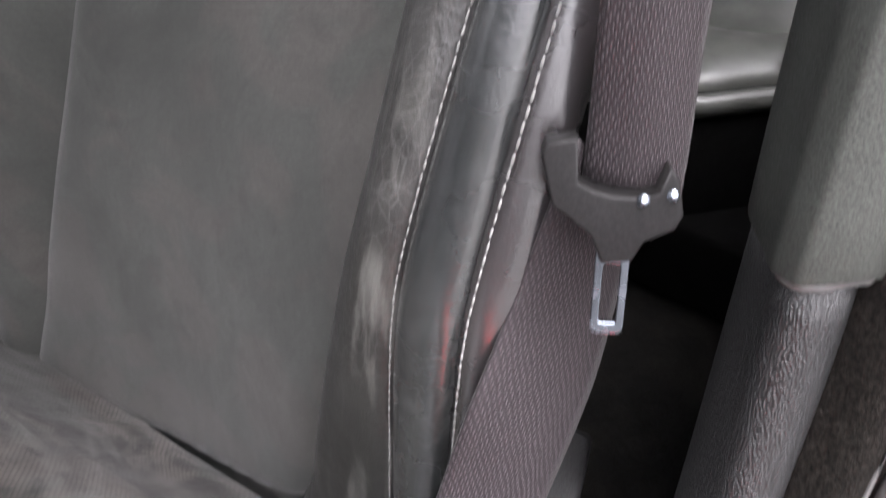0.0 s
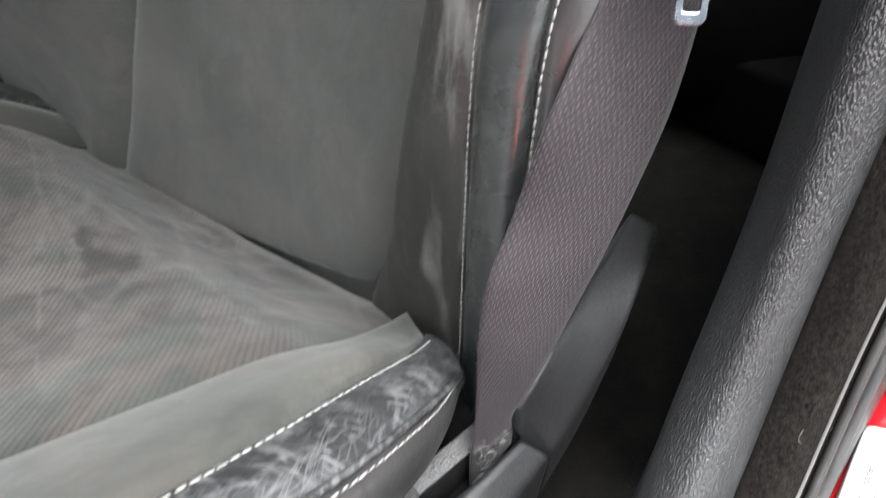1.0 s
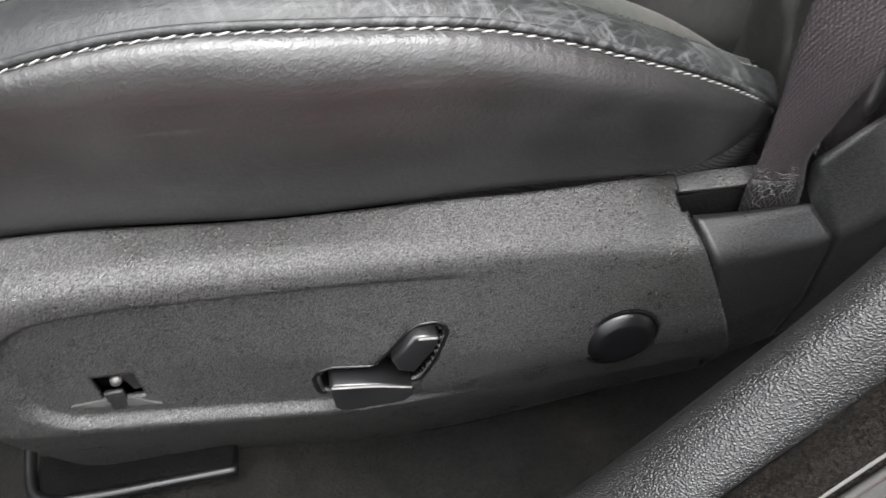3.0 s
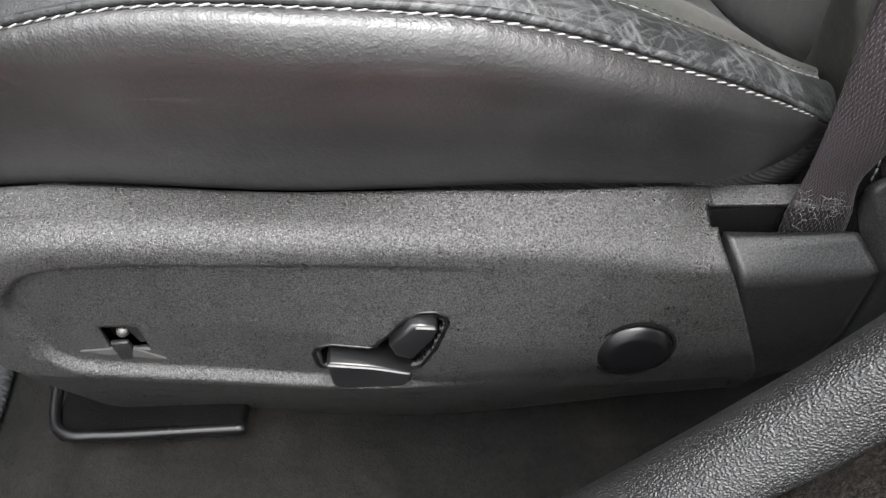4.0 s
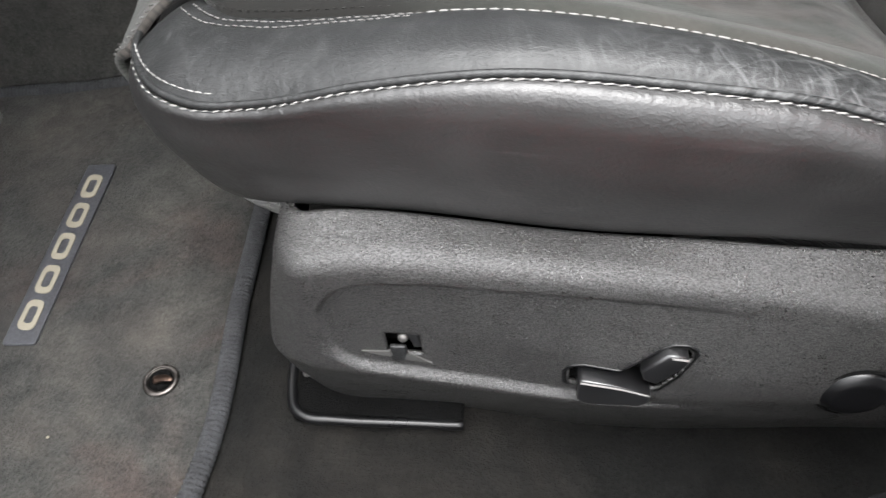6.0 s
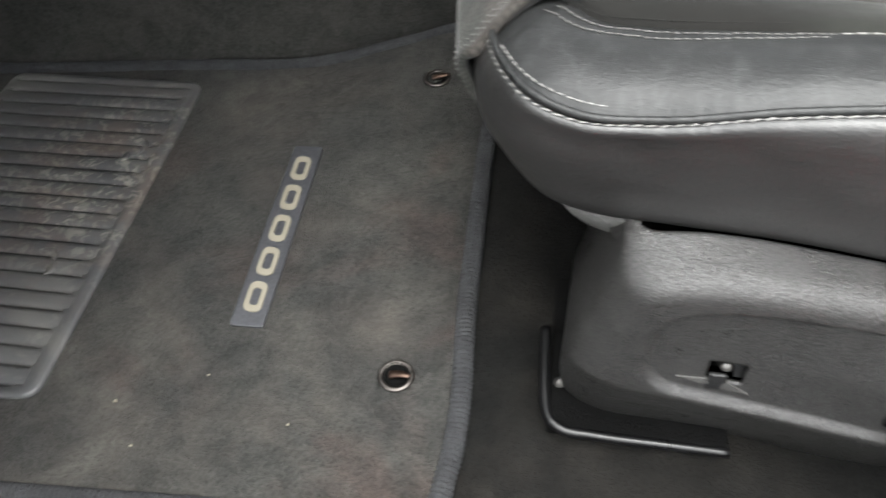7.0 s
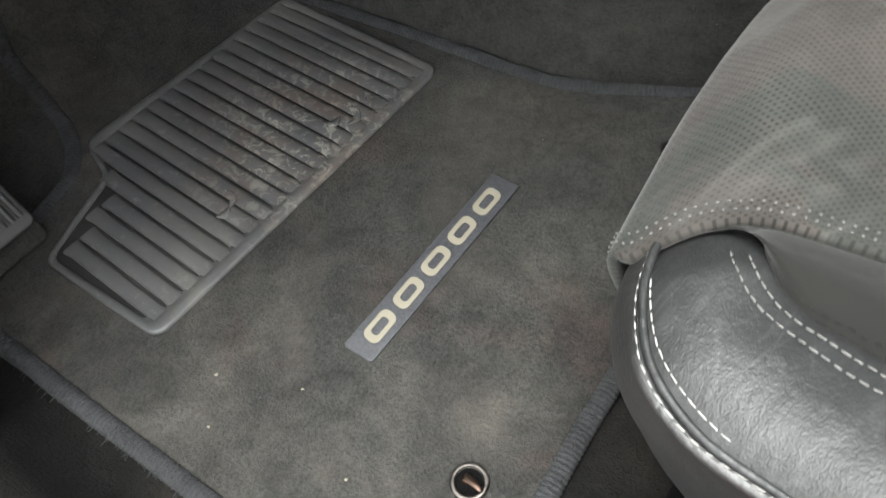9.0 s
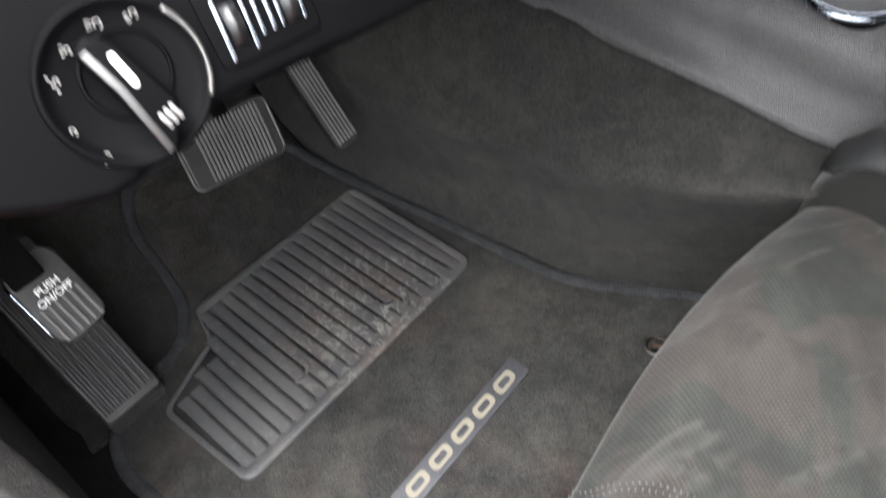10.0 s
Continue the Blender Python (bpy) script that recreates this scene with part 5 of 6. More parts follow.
right = spline([(0.250, 0.122, 0.470), (0.2598, 0.1226, 0.436), (0.2598, 0.1221, 0.405), (0.2488, 0.1195, 0.372), (0.2285, 0.1175, 0.340), (0.2125, 0.1178, 0.31), (0.199, 0.120, 0.28), (0.186, 0.1215, 0.255), (0.1745, 0.1275, 0.215), (0.1715, 0.1330, 0.190), (0.1760, 0.1350, 0.165), (0.1770, 0.1350, 0.135)], 60)
rows = []
for a, b in zip(left, right):
    bow = np.array((-0.0022, -0.002, 0.0005))
    rows.append([a + (b - a) * k + bow * math.sin(math.pi * k) for k in np.linspace(0, 1, 12)])
thick(part("lower_webbing", sheet(rows[:58]), M_BELT, belt, "woven mauve-grey webbing"), 0.0013)
thick(part("sewn_end", sheet([[p + np.array((-0.0003, -0.0006, 0)) for p in r] for r in rows[53:]]), M_BELT_DARK, belt, "black sewn webbing end"), 0.0016)
for k0, k1, r0, r1 in ((0.1, 0.95, 56, 59), (0.25, 0.95, 55, 58), (0.05, 0.9, 57, 56), (0.3, 0.95, 58, 59)):
    a, b = rows[r0][int(k0 * 11)], rows[r1][int(k1 * 11)]
    part("end_stitching", stitches([a + (b - a) * t + np.array((-0.0030, -0.0042, 0.0008)) for t in np.linspace(0, 1, 12)], 0.0030, 0.0024, 0.00030), M_THREAD_DARK, belt, "frayed pale thread", kind="stuff")
rnd = random.Random(4)
fr = bmesh.new()
for _ in range(60):
    c = np.array((0.143 + rnd.uniform(0.0, 0.024), 0.1375 - rnd.uniform(0, 0.005), 0.172 + rnd.uniform(-0.008, 0.010)))
    e = c + np.array((rnd.uniform(-0.005, 0.005), rnd.uniform(-0.004, 0.001), rnd.uniform(-0.006, 0.006)))
    tube(spline([c, (c + e) / 2 + np.array((rnd.uniform(-.002, .002), -0.002, 0.002)), e], 5), 0.00015, 4, bm=fr)
part("frayed_threads", fr, M_THREAD_DARK, belt, "loose pale frayed threads", kind="stuff")
uleft = spline([(0.228, 0.134, 0.483), (0.2275, 0.135, 0.508), (0.2225, 0.1354, 0.5494), (0.213, 0.134, 0.62), (0.29, 0.16, 0.95)], 40)
uright = spline([(0.2455, 0.1035, 0.4725), (0.247, 0.1055, 0.494), (0.250, 0.112, 0.548), (0.254, 0.112, 0.62), (0.33, 0.14, 0.95)], 40)
rows = [[a + (b - a) * k + np.array((-0.003, -0.0035, 0.0012)) * math.sin(math.pi * k) + np.array((-0.0015, -0.002, 0)) for k in np.linspace(0, 1, 12)] for a, b in zip(uleft, uright)]
thick(part("upper_webbing", sheet(rows), M_BELT, belt, "woven mauve-grey webbing"), 0.0013)

# tongue: plastic body across the webbing, slotted steel plate below it
v = Vector((-0.005, -0.014, -0.047)).normalized()
nrm = Vector((-0.72, -0.40, 0.50))
nrm = (nrm - v * v.dot(nrm)).normalized()
u = nrm.cross(v)
tm = Matrix((u, -v, nrm)).transposed().to_4x4()
tm.translation = Vector((0.2290, 0.1110, 0.4230)) - v * 0.0638 + nrm * 0.016 + u * 0.003
body = [(-0.0231, 0.0165), (-0.021, 0.0203), (-0.0111, 0.0211), (-0.0118, 0.0061), (-0.0067, 0.0027), (-0.0006, 0.0002), (0.0088, -0.0011), (0.0143, 0.0002), (0.0181, 0.0082), (0.0208, 0.0036), (0.0219, -0.0084), (0.0189, -0.0135), (0.0090, -0.0169), (0.0045, -0.0238), (-0.0058, -0.0238), (-0.0075, -0.0175), (-0.0092, -0.0130), (-0.016, -0.0059), (-0.021, -0.0015)]
part("tongue_body", slab(body, 0.011, tm @ Matrix.Translation((0, 0, 0.005)), 0.0011), M_TONGUE, belt, "black moulded plastic tongue grip")
pl = tm @ Matrix.Translation((-0.0028, -0.0355, 0.0)) @ Matrix.Rotation(radians(-7), 4, "Z")
plate_out, plate_in = rounded(0.0118, 0.037, 0.003), rounded(0.0062, 0.023, 0.0012)
bm = bmesh.new()
vo = [bm.verts.new((x, y, 0)) for x, y in plate_out]
vi = [bm.verts.new((x, y - 0.002, 0)) for x, y in plate_in]
n = len(vo)
for k in range(n):
    bm.faces.new((vo[k], vo[(k + 1) % n], vi[(k + 1) % n], vi[k]))
for w_ in bm.verts:
    w_.co = pl @ w_.co
thick(part("tongue_plate", bm, M_STEEL, belt, "polished steel slotted tongue plate", smooth=False), 0.0026, 0.0007, 0.0)
for dx in (0.0, 0.0095):
    part("stop_button", lathe([(0, 0.0022), (0.0018, 0.0018), (0.0024, 0.0)], tm @ Vector((0.009 + dx, -0.002 + dx * 0.1, 0.0045)), nrm, 10), M_STEEL, belt, "small shiny rivet")

# ---- floor mat ----
mat_t = thing("floor_mat", "dirty dark grey carpet floor mat with ribbed heel pad", "floor mat", (-0.72, 0.29, -0.012))
plan = [(-0.390, 0.07), (-0.397, 0.25), (-0.405, 0.43), (-0.410, 0.585), (-0.425, 0.622), (-0.468, 0.632), (-0.53, 0.598), (-0.62, 0.556), (-0.75, 0.541), (-0.88, 0.528), (-1.0, 0.515), (-1.08, 0.503), (-1.12, 0.484), (-1.15, 0.45), (-1.17, 0.35), (-1.165, 0.25), (-1.14, 0.229), (-1.08, 0.218), (-1.03, 0.207), (-1.0, 0.192), (-0.974, 0.170), (-0.955, 0.115), (-0.938, 0.060), (-0.918, 0.027), (-0.885, 0.013), (-0.80, 0.013), (-0.68, 0.020), (-0.55, 0.028), (-0.45, 0.033), (-0.41, 0.036), (-0.394, 0.047)]
ring_pts = spline([(x, y, 0.0) for x, y in plan + plan[:3]], 190)
# close the loop once round
first = np.array((*plan[1], 0.0))
d = [np.linalg.norm(p - first) for p in ring_pts]
start = int(np.argmin(d[:60]))
stop = 120 + int(np.argmin(d[120:]))
loop = ring_pts[start:stop]


def mat_top(x, y):
    swell = 0.0018 * noise.noise((x * 12, y * 12, 0.0)) + 0.0010 * noise.noise((x * 33, y * 33, 3.0))
    ripple = 0.004 * math.exp(-((y - 0.50) / 0.05) ** 2) * noise.noise((x * 40, y * 20, 7.0)) * math.exp(-((x + 0.58) / 0.09) ** 2)
    return swell + ripple


def climb(pts):
    """Lets the front of the mat ride up the toe board."""
    return np.array([p + np.array((0, 0, max(0.0, smooth_floor(p[0]) + 0.012) if p[0] < -0.95 else 0.0)) for p in pts])


# shrinking rings from the edge inward give a top that can undulate
bm = bmesh.new()
layer = bm.loops.layers.uv.verify()
mid = np.array((-0.72, 0.29, 0.0))
rings = []
for s, z in ((1.0, -0.010), (1.0, -0.003), (0.992, 0.0), (0.95, 0.001), (0.88, 0.001), (0.78, 0.001), (0.66, 0.001), (0.54, 0.001), (0.42, 0.001), (0.30, 0.001), (0.18, 0.001), (0.07, 0.001)):
    flat_ring = [(*(mid + (p - mid) * s)[:2], z + (mat_top(*(mid + (p - mid) * s)[:2]) if s < 0.99 else 0)) for p in loop]
    rings.append([bm.verts.new(p) for p in climb(flat_ring)])
for a, b in zip(rings, rings[1:]):
    for k in range(len(loop)):
        bm.faces.new((a[k], a[(k + 1) % len(loop)], b[(k + 1) % len(loop)], b[k]))
bm.faces.new(rings[-1])
part("carpet_top", bm, M_MAT, mat_t, "worn dark grey carpet pile")
edge = np.vstack([loop, loop[:1]])
fine_edge = climb(spline(edge, 2600))
part("binding", tube(fine_edge + np.array((0, 0, -0.0005)), [0.0088 * (1 + 0.07 * math.sin(j * 1.35)) for j in range(len(fine_edge))], 10, 0.85, ends=False), M_BIND, mat_t, "ribbed grey edge binding")
part("binding_stitching", stitches(climb(mid + (edge - mid) * 0.978) + np.array((0, 0, 0.0012)), 0.0052, 0.0034, 0.0004), M_THREAD_DARK, mat_t, kind="stuff")
# rubbed, frayed stretch of the binding beside the sill
fr = bmesh.new()
for _ in range(520):
    x = rnd.uniform(-0.87, -0.56)
    y = 0.0135 + 0.05 * max(0, x + 0.80) * 0.9 + rnd.uniform(-0.008, 0.007)
    e = np.array((x + rnd.uniform(-0.003, 0.003), y + rnd.uniform(-0.009, 0.004), rnd.uniform(-0.004, 0.004)))
    tube([np.array((x, y, 0.001)), (np.array((x, y, 0.003)) + e) / 2, e], 0.00042, 4, bm=fr)
part("frayed_binding", fr, M_BIND, mat_t, "frayed grey binding threads", kind="stuff")

# heel pad
pz = 0.0035


def slab_at(poly, z, depth, bevel):
    return slab(poly, depth, Matrix.Translation((0, 0, z)), bevel)


pad_plan = fillet([(-0.7395, 0.094), (-0.742, 0.5025), (-0.984, 0.504), (-0.996, 0.207), (-0.937, 0.188), (-0.897, 0.085)], 0.018)
# base in blacker rubber than the ribs: groove shade put into the colour
heel = part("heel_pad", slab_at(pad_plan, pz, 0.006, 0.0015), M_RUBBER, mat_t, "worn dirty ribbed black rubber heel pad")
mid_p = np.array(pad_plan).mean(0)
bm = bmesh.new()
rims = []
for sx_, sy_, z_ in ((1.0, 1.0, pz - 0.004), (1.0, 1.0, pz + 0.0022), (0.985, 0.988, pz + 0.0031), (0.880, 0.958, pz + 0.0030), (0.874, 0.955, pz + 0.0002)):
    rims.append([bm.verts.new((mid_p[0] + (x - mid_p[0]) * sx_, mid_p[1] + (y - mid_p[1]) * sy_, z_)) for x, y in pad_plan])
for lo, hi in zip(rims, rims[1:]):
    for k in range(len(lo)):
        bm.faces.new((lo[k], lo[(k + 1) % len(lo)], hi[(k + 1) % len(lo)], hi[k]))
part("pad_rim", bm, M_PAD, heel, "raised rubber border")
rib_meshes = {}
y = 0.112
while y < 0.492:
    lo = -0.7535
    hi = -0.889 if y < 0.150 else (-0.907 if y < 0.175 else (-0.937 if y < 0.195 else -0.978))
    ln = round(lo - hi, 3)
    if ln not in rib_meshes:
        rows = []
        for k in np.linspace(0, 1, 14):
            t = -ln * k
            w = 0.0083 + 0.0016 * max(0.0, abs(k - 0.5) * 2 - 0.86) / 0.14
            rows.append([(t, -w, -0.0008), (t, -w * 0.93, 0.0016), (t, -w * 0.78, 0.0027), (t, -w * 0.4, 0.0030), (t, w * 0.4, 0.0030), (t, w * 0.78, 0.0027), (t, w * 0.93, 0.0016), (t, w, -0.0008)])
        me = bpy.data.meshes.new("rib")
        b_ = sheet(rows)
        for f in b_.faces:
            f.smooth = True
        b_.to_mesh(me)
        b_.free()
        me.materials.append(M_PAD)
        rib_meshes[ln] = me
    rib = new("rib", rib_meshes[ln])
    rib.parent = heel
    rib.location = (lo + 0.004 * math.sin(y * 40) * 0.3, y, pz + 0.0003)
    y += 0.0195
# worn through, curled patches on the pad
for cx, cy, a, ln in ((-0.768, 0.395, 1.9, 0.016), (-0.775, 0.425, 2.4, 0.012), (-0.783, 0.375, 1.2, 0.011), (-0.80, 0.245, 2.6, 0.014), (-0.79, 0.225, 1.5, 0.010), (-0.772, 0.345, 2.1, 0.010)):
    rows = []
    for k in np.linspace(-1, 1, 7):
        q = np.array((cx, cy, pz + 0.0031)) + np.array((math.cos(a + 0.5 * k), math.sin(a + 0.5 * k), 0)) * ln * k
        side_v = np.array((-math.sin(a), math.cos(a), 0)) * 0.0042 * (1.02 - k * k) ** 0.5
        rows.append([q - side_v, q + np.array((0, 0, 0.0006)), q + side_v + np.array((0, 0, 0.0010 * (1 - k * k)))])
    thick(part("torn_flap", sheet(rows), M_PAD, heel, "torn curled rubber flap"), 0.0006)

# name patch: a clear-edged plate with five plain cream blocks in place of the maker's lettering
pm = Matrix.Translation((-0.5875, 0.299, 0.0036)) @ Matrix.Rotation(radians(91.5), 4, "Z")
patch = part("name_patch", slab(rounded(0.226, 0.031, 0.003), 0.004, pm, 0.0006), M_LABEL, mat_t, "blue-grey plastic patch with cream plain marks")
for j in range(5):
    cx = -0.082 + 0.0405 * j
    bm = bmesh.new()
    vo = [bm.verts.new((x + y * 0.12, y, 0)) for x, y in rounded(0.033, 0.0175, 0.007, 6)]
    vi = [bm.verts.new((x + y * 0.12, y, 0)) for x, y in rounded(0.019, 0.0085, 0.0035, 6)]
    for k in range(len(vo)):
        bm.faces.new((vo[k], vo[(k + 1) % len(vo)], vi[(k + 1) % len(vo)], vi[k]))
    for w_ in bm.verts:
        w_.co = pm @ (w_.co + Vector((cx, 0, 0.0011)))
    thick(part("mark", bm, M_CREAM, patch, "plain cream block mark", smooth=False), 0.0008)

for (cx, cy), tip in (((-0.443, 0.154), (0.8, -0.15)), ((-0.474, 0.534), (0.9, 0.1))):
    part("grommet", ring((cx, cy, 0.003), 0.0128, 0.0025, (0, 0, 1), 30, 8, flat=0.7), M_EYE, mat_t, "worn steel eyelet")
    # near-black disc on the pile: stands for the shade in the eyelet's hole
    part("eyelet_well", lathe([(0, 0.0), (0.010, 0.0), (0.0115, 0.004)], (cx, cy, 0.0012), (0, 0, 1), 20), M_DARK, mat_t, "near-black disc for the shaded eyelet hole")
    hk = tube(spline([(cx - 0.005, cy, 0.0035), (cx + 0.004, cy, 0.0065), (cx + 0.013 * tip[0] + 0.002, cy + 0.013 * tip[1], 0.0078)], 8), [0.0042, 0.004, 0.0038, 0.0036, 0.0034, 0.003, 0.0024, 0.0016], 8, 0.6)
    part("retaining_hook", hk, M_RUST, mat_t, "steel retaining hook")

# ---- pedals ----
def ribbed_pedal(thing_ob, m, w, h, count, mat_rib):
    base = part("pedal_pad", slab(rounded(w, h, 0.010), 0.014, m, 0.003), M_RUBBER, thing_ob, "black rubber pedal pad")
    for j in range(count):
        a = -w / 2 + 0.024 + (w - 0.038) * j / (count - 1)
        hh = h * 0.86
        rows = []
        for k in np.linspace(-0.5, 0.5, 9):
            bow = 0.0022 * (1 - (2 * k) ** 2)
            rows.append([tuple(m @ Vector((a + dx, k * hh, bow + dz))) for dx, dz in ((-0.0016, -0.001), (-0.0011, 0.0022), (0.0011, 0.0022), (0.0016, -0.001))])
        part("tread", sheet(rows), mat_rib, base)
    return base


brake = thing("brake_pedal", "ribbed black rubber brake pedal with steel rim", "pedal", (-0.95, 0.335, 0.2))
bmx = basis((-0.957, 0.336, 0.236), (0.86, 0.0, 0.50), (-0.35, 0.16, 0.9))
ribbed_pedal(brake, bmx, 0.122, 0.078, 17, M_TREAD)
part("pedal_rim", tube([tuple(bmx @ Vector((x, y, -0.002))) for x, y in rounded(0.125, 0.073, 0.011) + rounded(0.125, 0.073, 0.011)[:1]], 0.0022, 6, ends=False), M_DULL, brake, "bare steel rim")
part("pedal_arm", box((0.02, 0.02, 0.30), (-1.02, 0.345, 0.38), 0.003, Euler((0, radians(-18), 0)).to_matrix()), M_DARK, brake)
gas = thing("gas_pedal", "narrow ribbed black accelerator pedal", "pedal", (-0.95, 0.47, 0.16))
gmx = basis((-0.955, 0.474, 0.212), (0.86, 0.0, 0.45), (-0.40, -0.05, 0.85))
gp = part("pedal_pad", slab(rounded(0.038, 0.15, 0.012), 0.012, gmx, 0.003), M_RUBBER, gas, "black rubber pedal pad")
for j in range(6):
    a = -0.0138 + 0.0055 * j
    rows = [[tuple(gmx @ Vector((a + dx, k, dz))) for dx, dz in ((-0.0014, -0.001), (-0.0008, 0.0036), (0.0008, 0.0036), (0.0014, -0.001))] for k in np.linspace(-0.066, 0.066, 9)]
    part("tread", sheet(rows), M_TREAD, gp)
part("pedal_arm", box((0.016, 0.016, 0.25), (-1.04, 0.455, 0.40), 0.003, Euler((0, radians(-18), 0)).to_matrix()), M_DARK, gas)

rest = thing("foot_rest", "ribbed black rubber foot rest beside the kick panel", "foot rest", (-0.93, 0.066, 0.0))
rm = basis((-0.985, 0.068, 0.128), (0.72, 0.0, 0.69), (-0.69, -0.0, 0.72))
fb = part("rest_pad", slab(rounded(0.076, 0.235, 0.008), 0.03, rm, 0.003), M_RUBBER, rest, "worn black rubber pad")
for j in range(8):
    a = -0.030 + 0.0086 * j
    rows = [[tuple(rm @ Vector((a + dx, k, dz))) for dx, dz in ((-0.0036, -0.001), (-0.0029, 0.0030), (0.0029, 0.0030), (0.0036, -0.001))] for k in np.linspace(-0.106, 0.106, 9)]
    part("tread", sheet(rows), M_RUBBER, fb)
part("rest_block", slab(rounded(0.08, 0.26, 0.01), 0.12, rm @ Matrix.Translation((0, -0.004, -0.024)), 0.004), M_KICK, rest, "dark grey carpeted foot rest base")

pbrake = thing("parking_brake_pedal", "black rubber parking brake pedal with white lettering", "pedal", (-0.84, 0.06, 0.28))
km = basis((-0.845, 0.071, 0.312), (0.74, 0.0, 0.67), (-0.67, -0.04, 0.74))
kp = part("pedal_pad", slab(rounded(0.052, 0.088, 0.016), 0.012, km, 0.003), M_RUBBER, pbrake, "black ribbed rubber pad")
for j in range(6):
    a = -0.0185 + 0.0074 * j
    rows = [[tuple(km @ Vector((a + dx, k, dz))) for dx, dz in ((-0.0018, -0.001), (-0.0012, 0.0026), (0.0012, 0.0026), (0.0018, -0.001))] for k in np.linspace(-0.040, -0.004, 7)]
    part("tread", sheet(rows), M_TREAD, kp)
part("pedal_edge", tube([tuple(km @ Vector((-0.0265, k, -0.001))) for k in np.linspace(-0.03, 0.03, 8)], 0.0013, 6), M_STEEL, pbrake, "bare bright steel edge")
part("pedal_arm", box((0.014, 0.03, 0.22), (-0.905, 0.062, 0.43), 0.003, Euler((0, radians(-30), 0)).to_matrix()), M_DARK, pbrake)
def lettering(words, size, m, mat, parent, label, align="CENTER", weight=0.0002):
    cu = bpy.data.curves.new("word", "FONT")
    cu.body, cu.size, cu.align_x, cu.extrude, cu.offset = words, size, align, 0.0004, weight
    tmp = bpy.data.objects.new("word", cu)
    scene.collection.objects.link(tmp)
    bpy.context.view_layer.update()
    me = bpy.data.meshes.new_from_object(tmp.evaluated_get(bpy.context.evaluated_depsgraph_get()))
    bpy.data.objects.remove(tmp)
    me.transform(m)
    me.materials.clear()
    me.materials.append(mat)
    ob = new("lettering", me)
    ob.parent = parent
    chain, off = parent, Vector()
    while chain:
        off += chain.location
        chain = chain.parent
    ob.location = -off
    tagged(ob, label)


lettering("PUSH", 0.0100, km @ Matrix.Translation((0, 0.0060, 0.0012)), M_WHITE, kp, "white raised lettering")
lettering("ON/OFF", 0.0096, km @ Matrix.Translation((0, -0.0040, 0.0026)), M_WHITE, kp, "white raised lettering")

# ---- centre console ----
console = thing("centre_console", "dark grey grained vinyl centre console with chrome cup holder ring", "console", (-0.5, 0.75, 0.3))
top = spline([(-1.45, 0.70, 0.55), (-1.1, 0.70, 0.50), (-0.9, 0.70, 0.45), (-0.73, 0.70, 0.405), (-0.60, 0.70, 0.385), (-0.48, 0.71, 0.365), (-0.36, 0.735, 0.335), (-0.2, 0.79, 0.33), (-0.1, 0.85, 0.33), (0.3, 1.0, 0.33)], 90)
rows = []
for a, b in zip(ledge, top):
    a = a + np.array((0, -0.004, -0.004))
    rows.append(spline([a + np.array((0, 0.012, -0.012)), a, a * 0.6 + b * 0.4 + np.array((0, 0.012, -0.006)), b, b + np.array((0, 0.03, 0.016)), b + np.array((0, 0.10, 0.024)), b + np.array((0, 0.30, 0.02))], 26))
thick(part("console_body", sheet(rows), M_CONSOLE, console, "grained dark vinyl console side"), 0.004)
part("armrest_box", box((0.62, 0.15, 0.36), (0.25, 1.09, 0.25), 0.02), M_SWITCH, console, "dark smooth plastic armrest side")
part("cup_ring", ring((-0.445, 0.775, 0.383), 0.052, 0.006, (0.05, -0.1, 1), 36, 8, flat=0.7), M_STEEL, console, "chrome cup holder ring")
part("cup_well", lathe([(0.001, -0.06), (0.046, -0.06), (0.048, 0.0)], (-0.445, 0.775, 0.383), (0.05, -0.1, 1)), M_DARK, console)

# ---- dashboard with the headlamp switch ----
dash = thing("dashboard", "black plastic lower dashboard with headlamp switch", "dashboard", (-0.6, 0.13, 0.6))
dm = basis((-0.59, 0.129, 0.62), (0.85, -0.2, 0.49))
shape = [(-0.30, -0.010), (-0.11, -0.024), (-0.076, -0.029), (-0.053, -0.0385), (-0.0285, -0.0450), (-0.014, -0.0440), (-0.002, -0.0395), (0.012, -0.032), (0.026, -0.0275), (0.052, -0.026), (0.081, -0.0265), (0.145, -0.028), (0.30, -0.024), (0.75, -0.02), (0.75, 0.25), (-0.30, 0.25)]
panel = part("dash_panel", slab(shape, 0.05, dm, 0.006), M_DASH, dash, "black plastic lower dash panel")
under = [(-0.28, -0.008), (-0.10, -0.018), (-0.03, -0.036), (0.0, -0.034), (0.03, -0.022), (0.75, -0.015), (0.75, 0.24), (-0.28, 0.24)]
part("dash_underside", slab(under, 0.34, dm @ Matrix.Translation((0, 0, -0.045)), 0.01), M_DARK, dash)
c0 = dm @ Vector((0.004, 0.0005, 0.0))
dn = dm.to_3x3() @ Vector((0, 0, 1))
lamp_sw = part("headlamp_switch", lathe([(0, 0.001), (0.031, 0.001), (0.0362, 0.003), (0.0378, 0.0055), (0.0398, 0.004), (0.0408, -0.002)], c0, dn, 48), M_DASH, dash, "round black headlamp switch")
part("dial_step", ring(dm @ Vector((0.006, 0.004, 0.002)), 0.0205, 0.0012, dn), M_DASH, lamp_sw)
part("dial_arc", ring(c0 + dn * 0.0045, 0.0382, 0.0016, dn, 22, 8, (-34, 38)), M_DULL, lamp_sw, "satin silver arc")
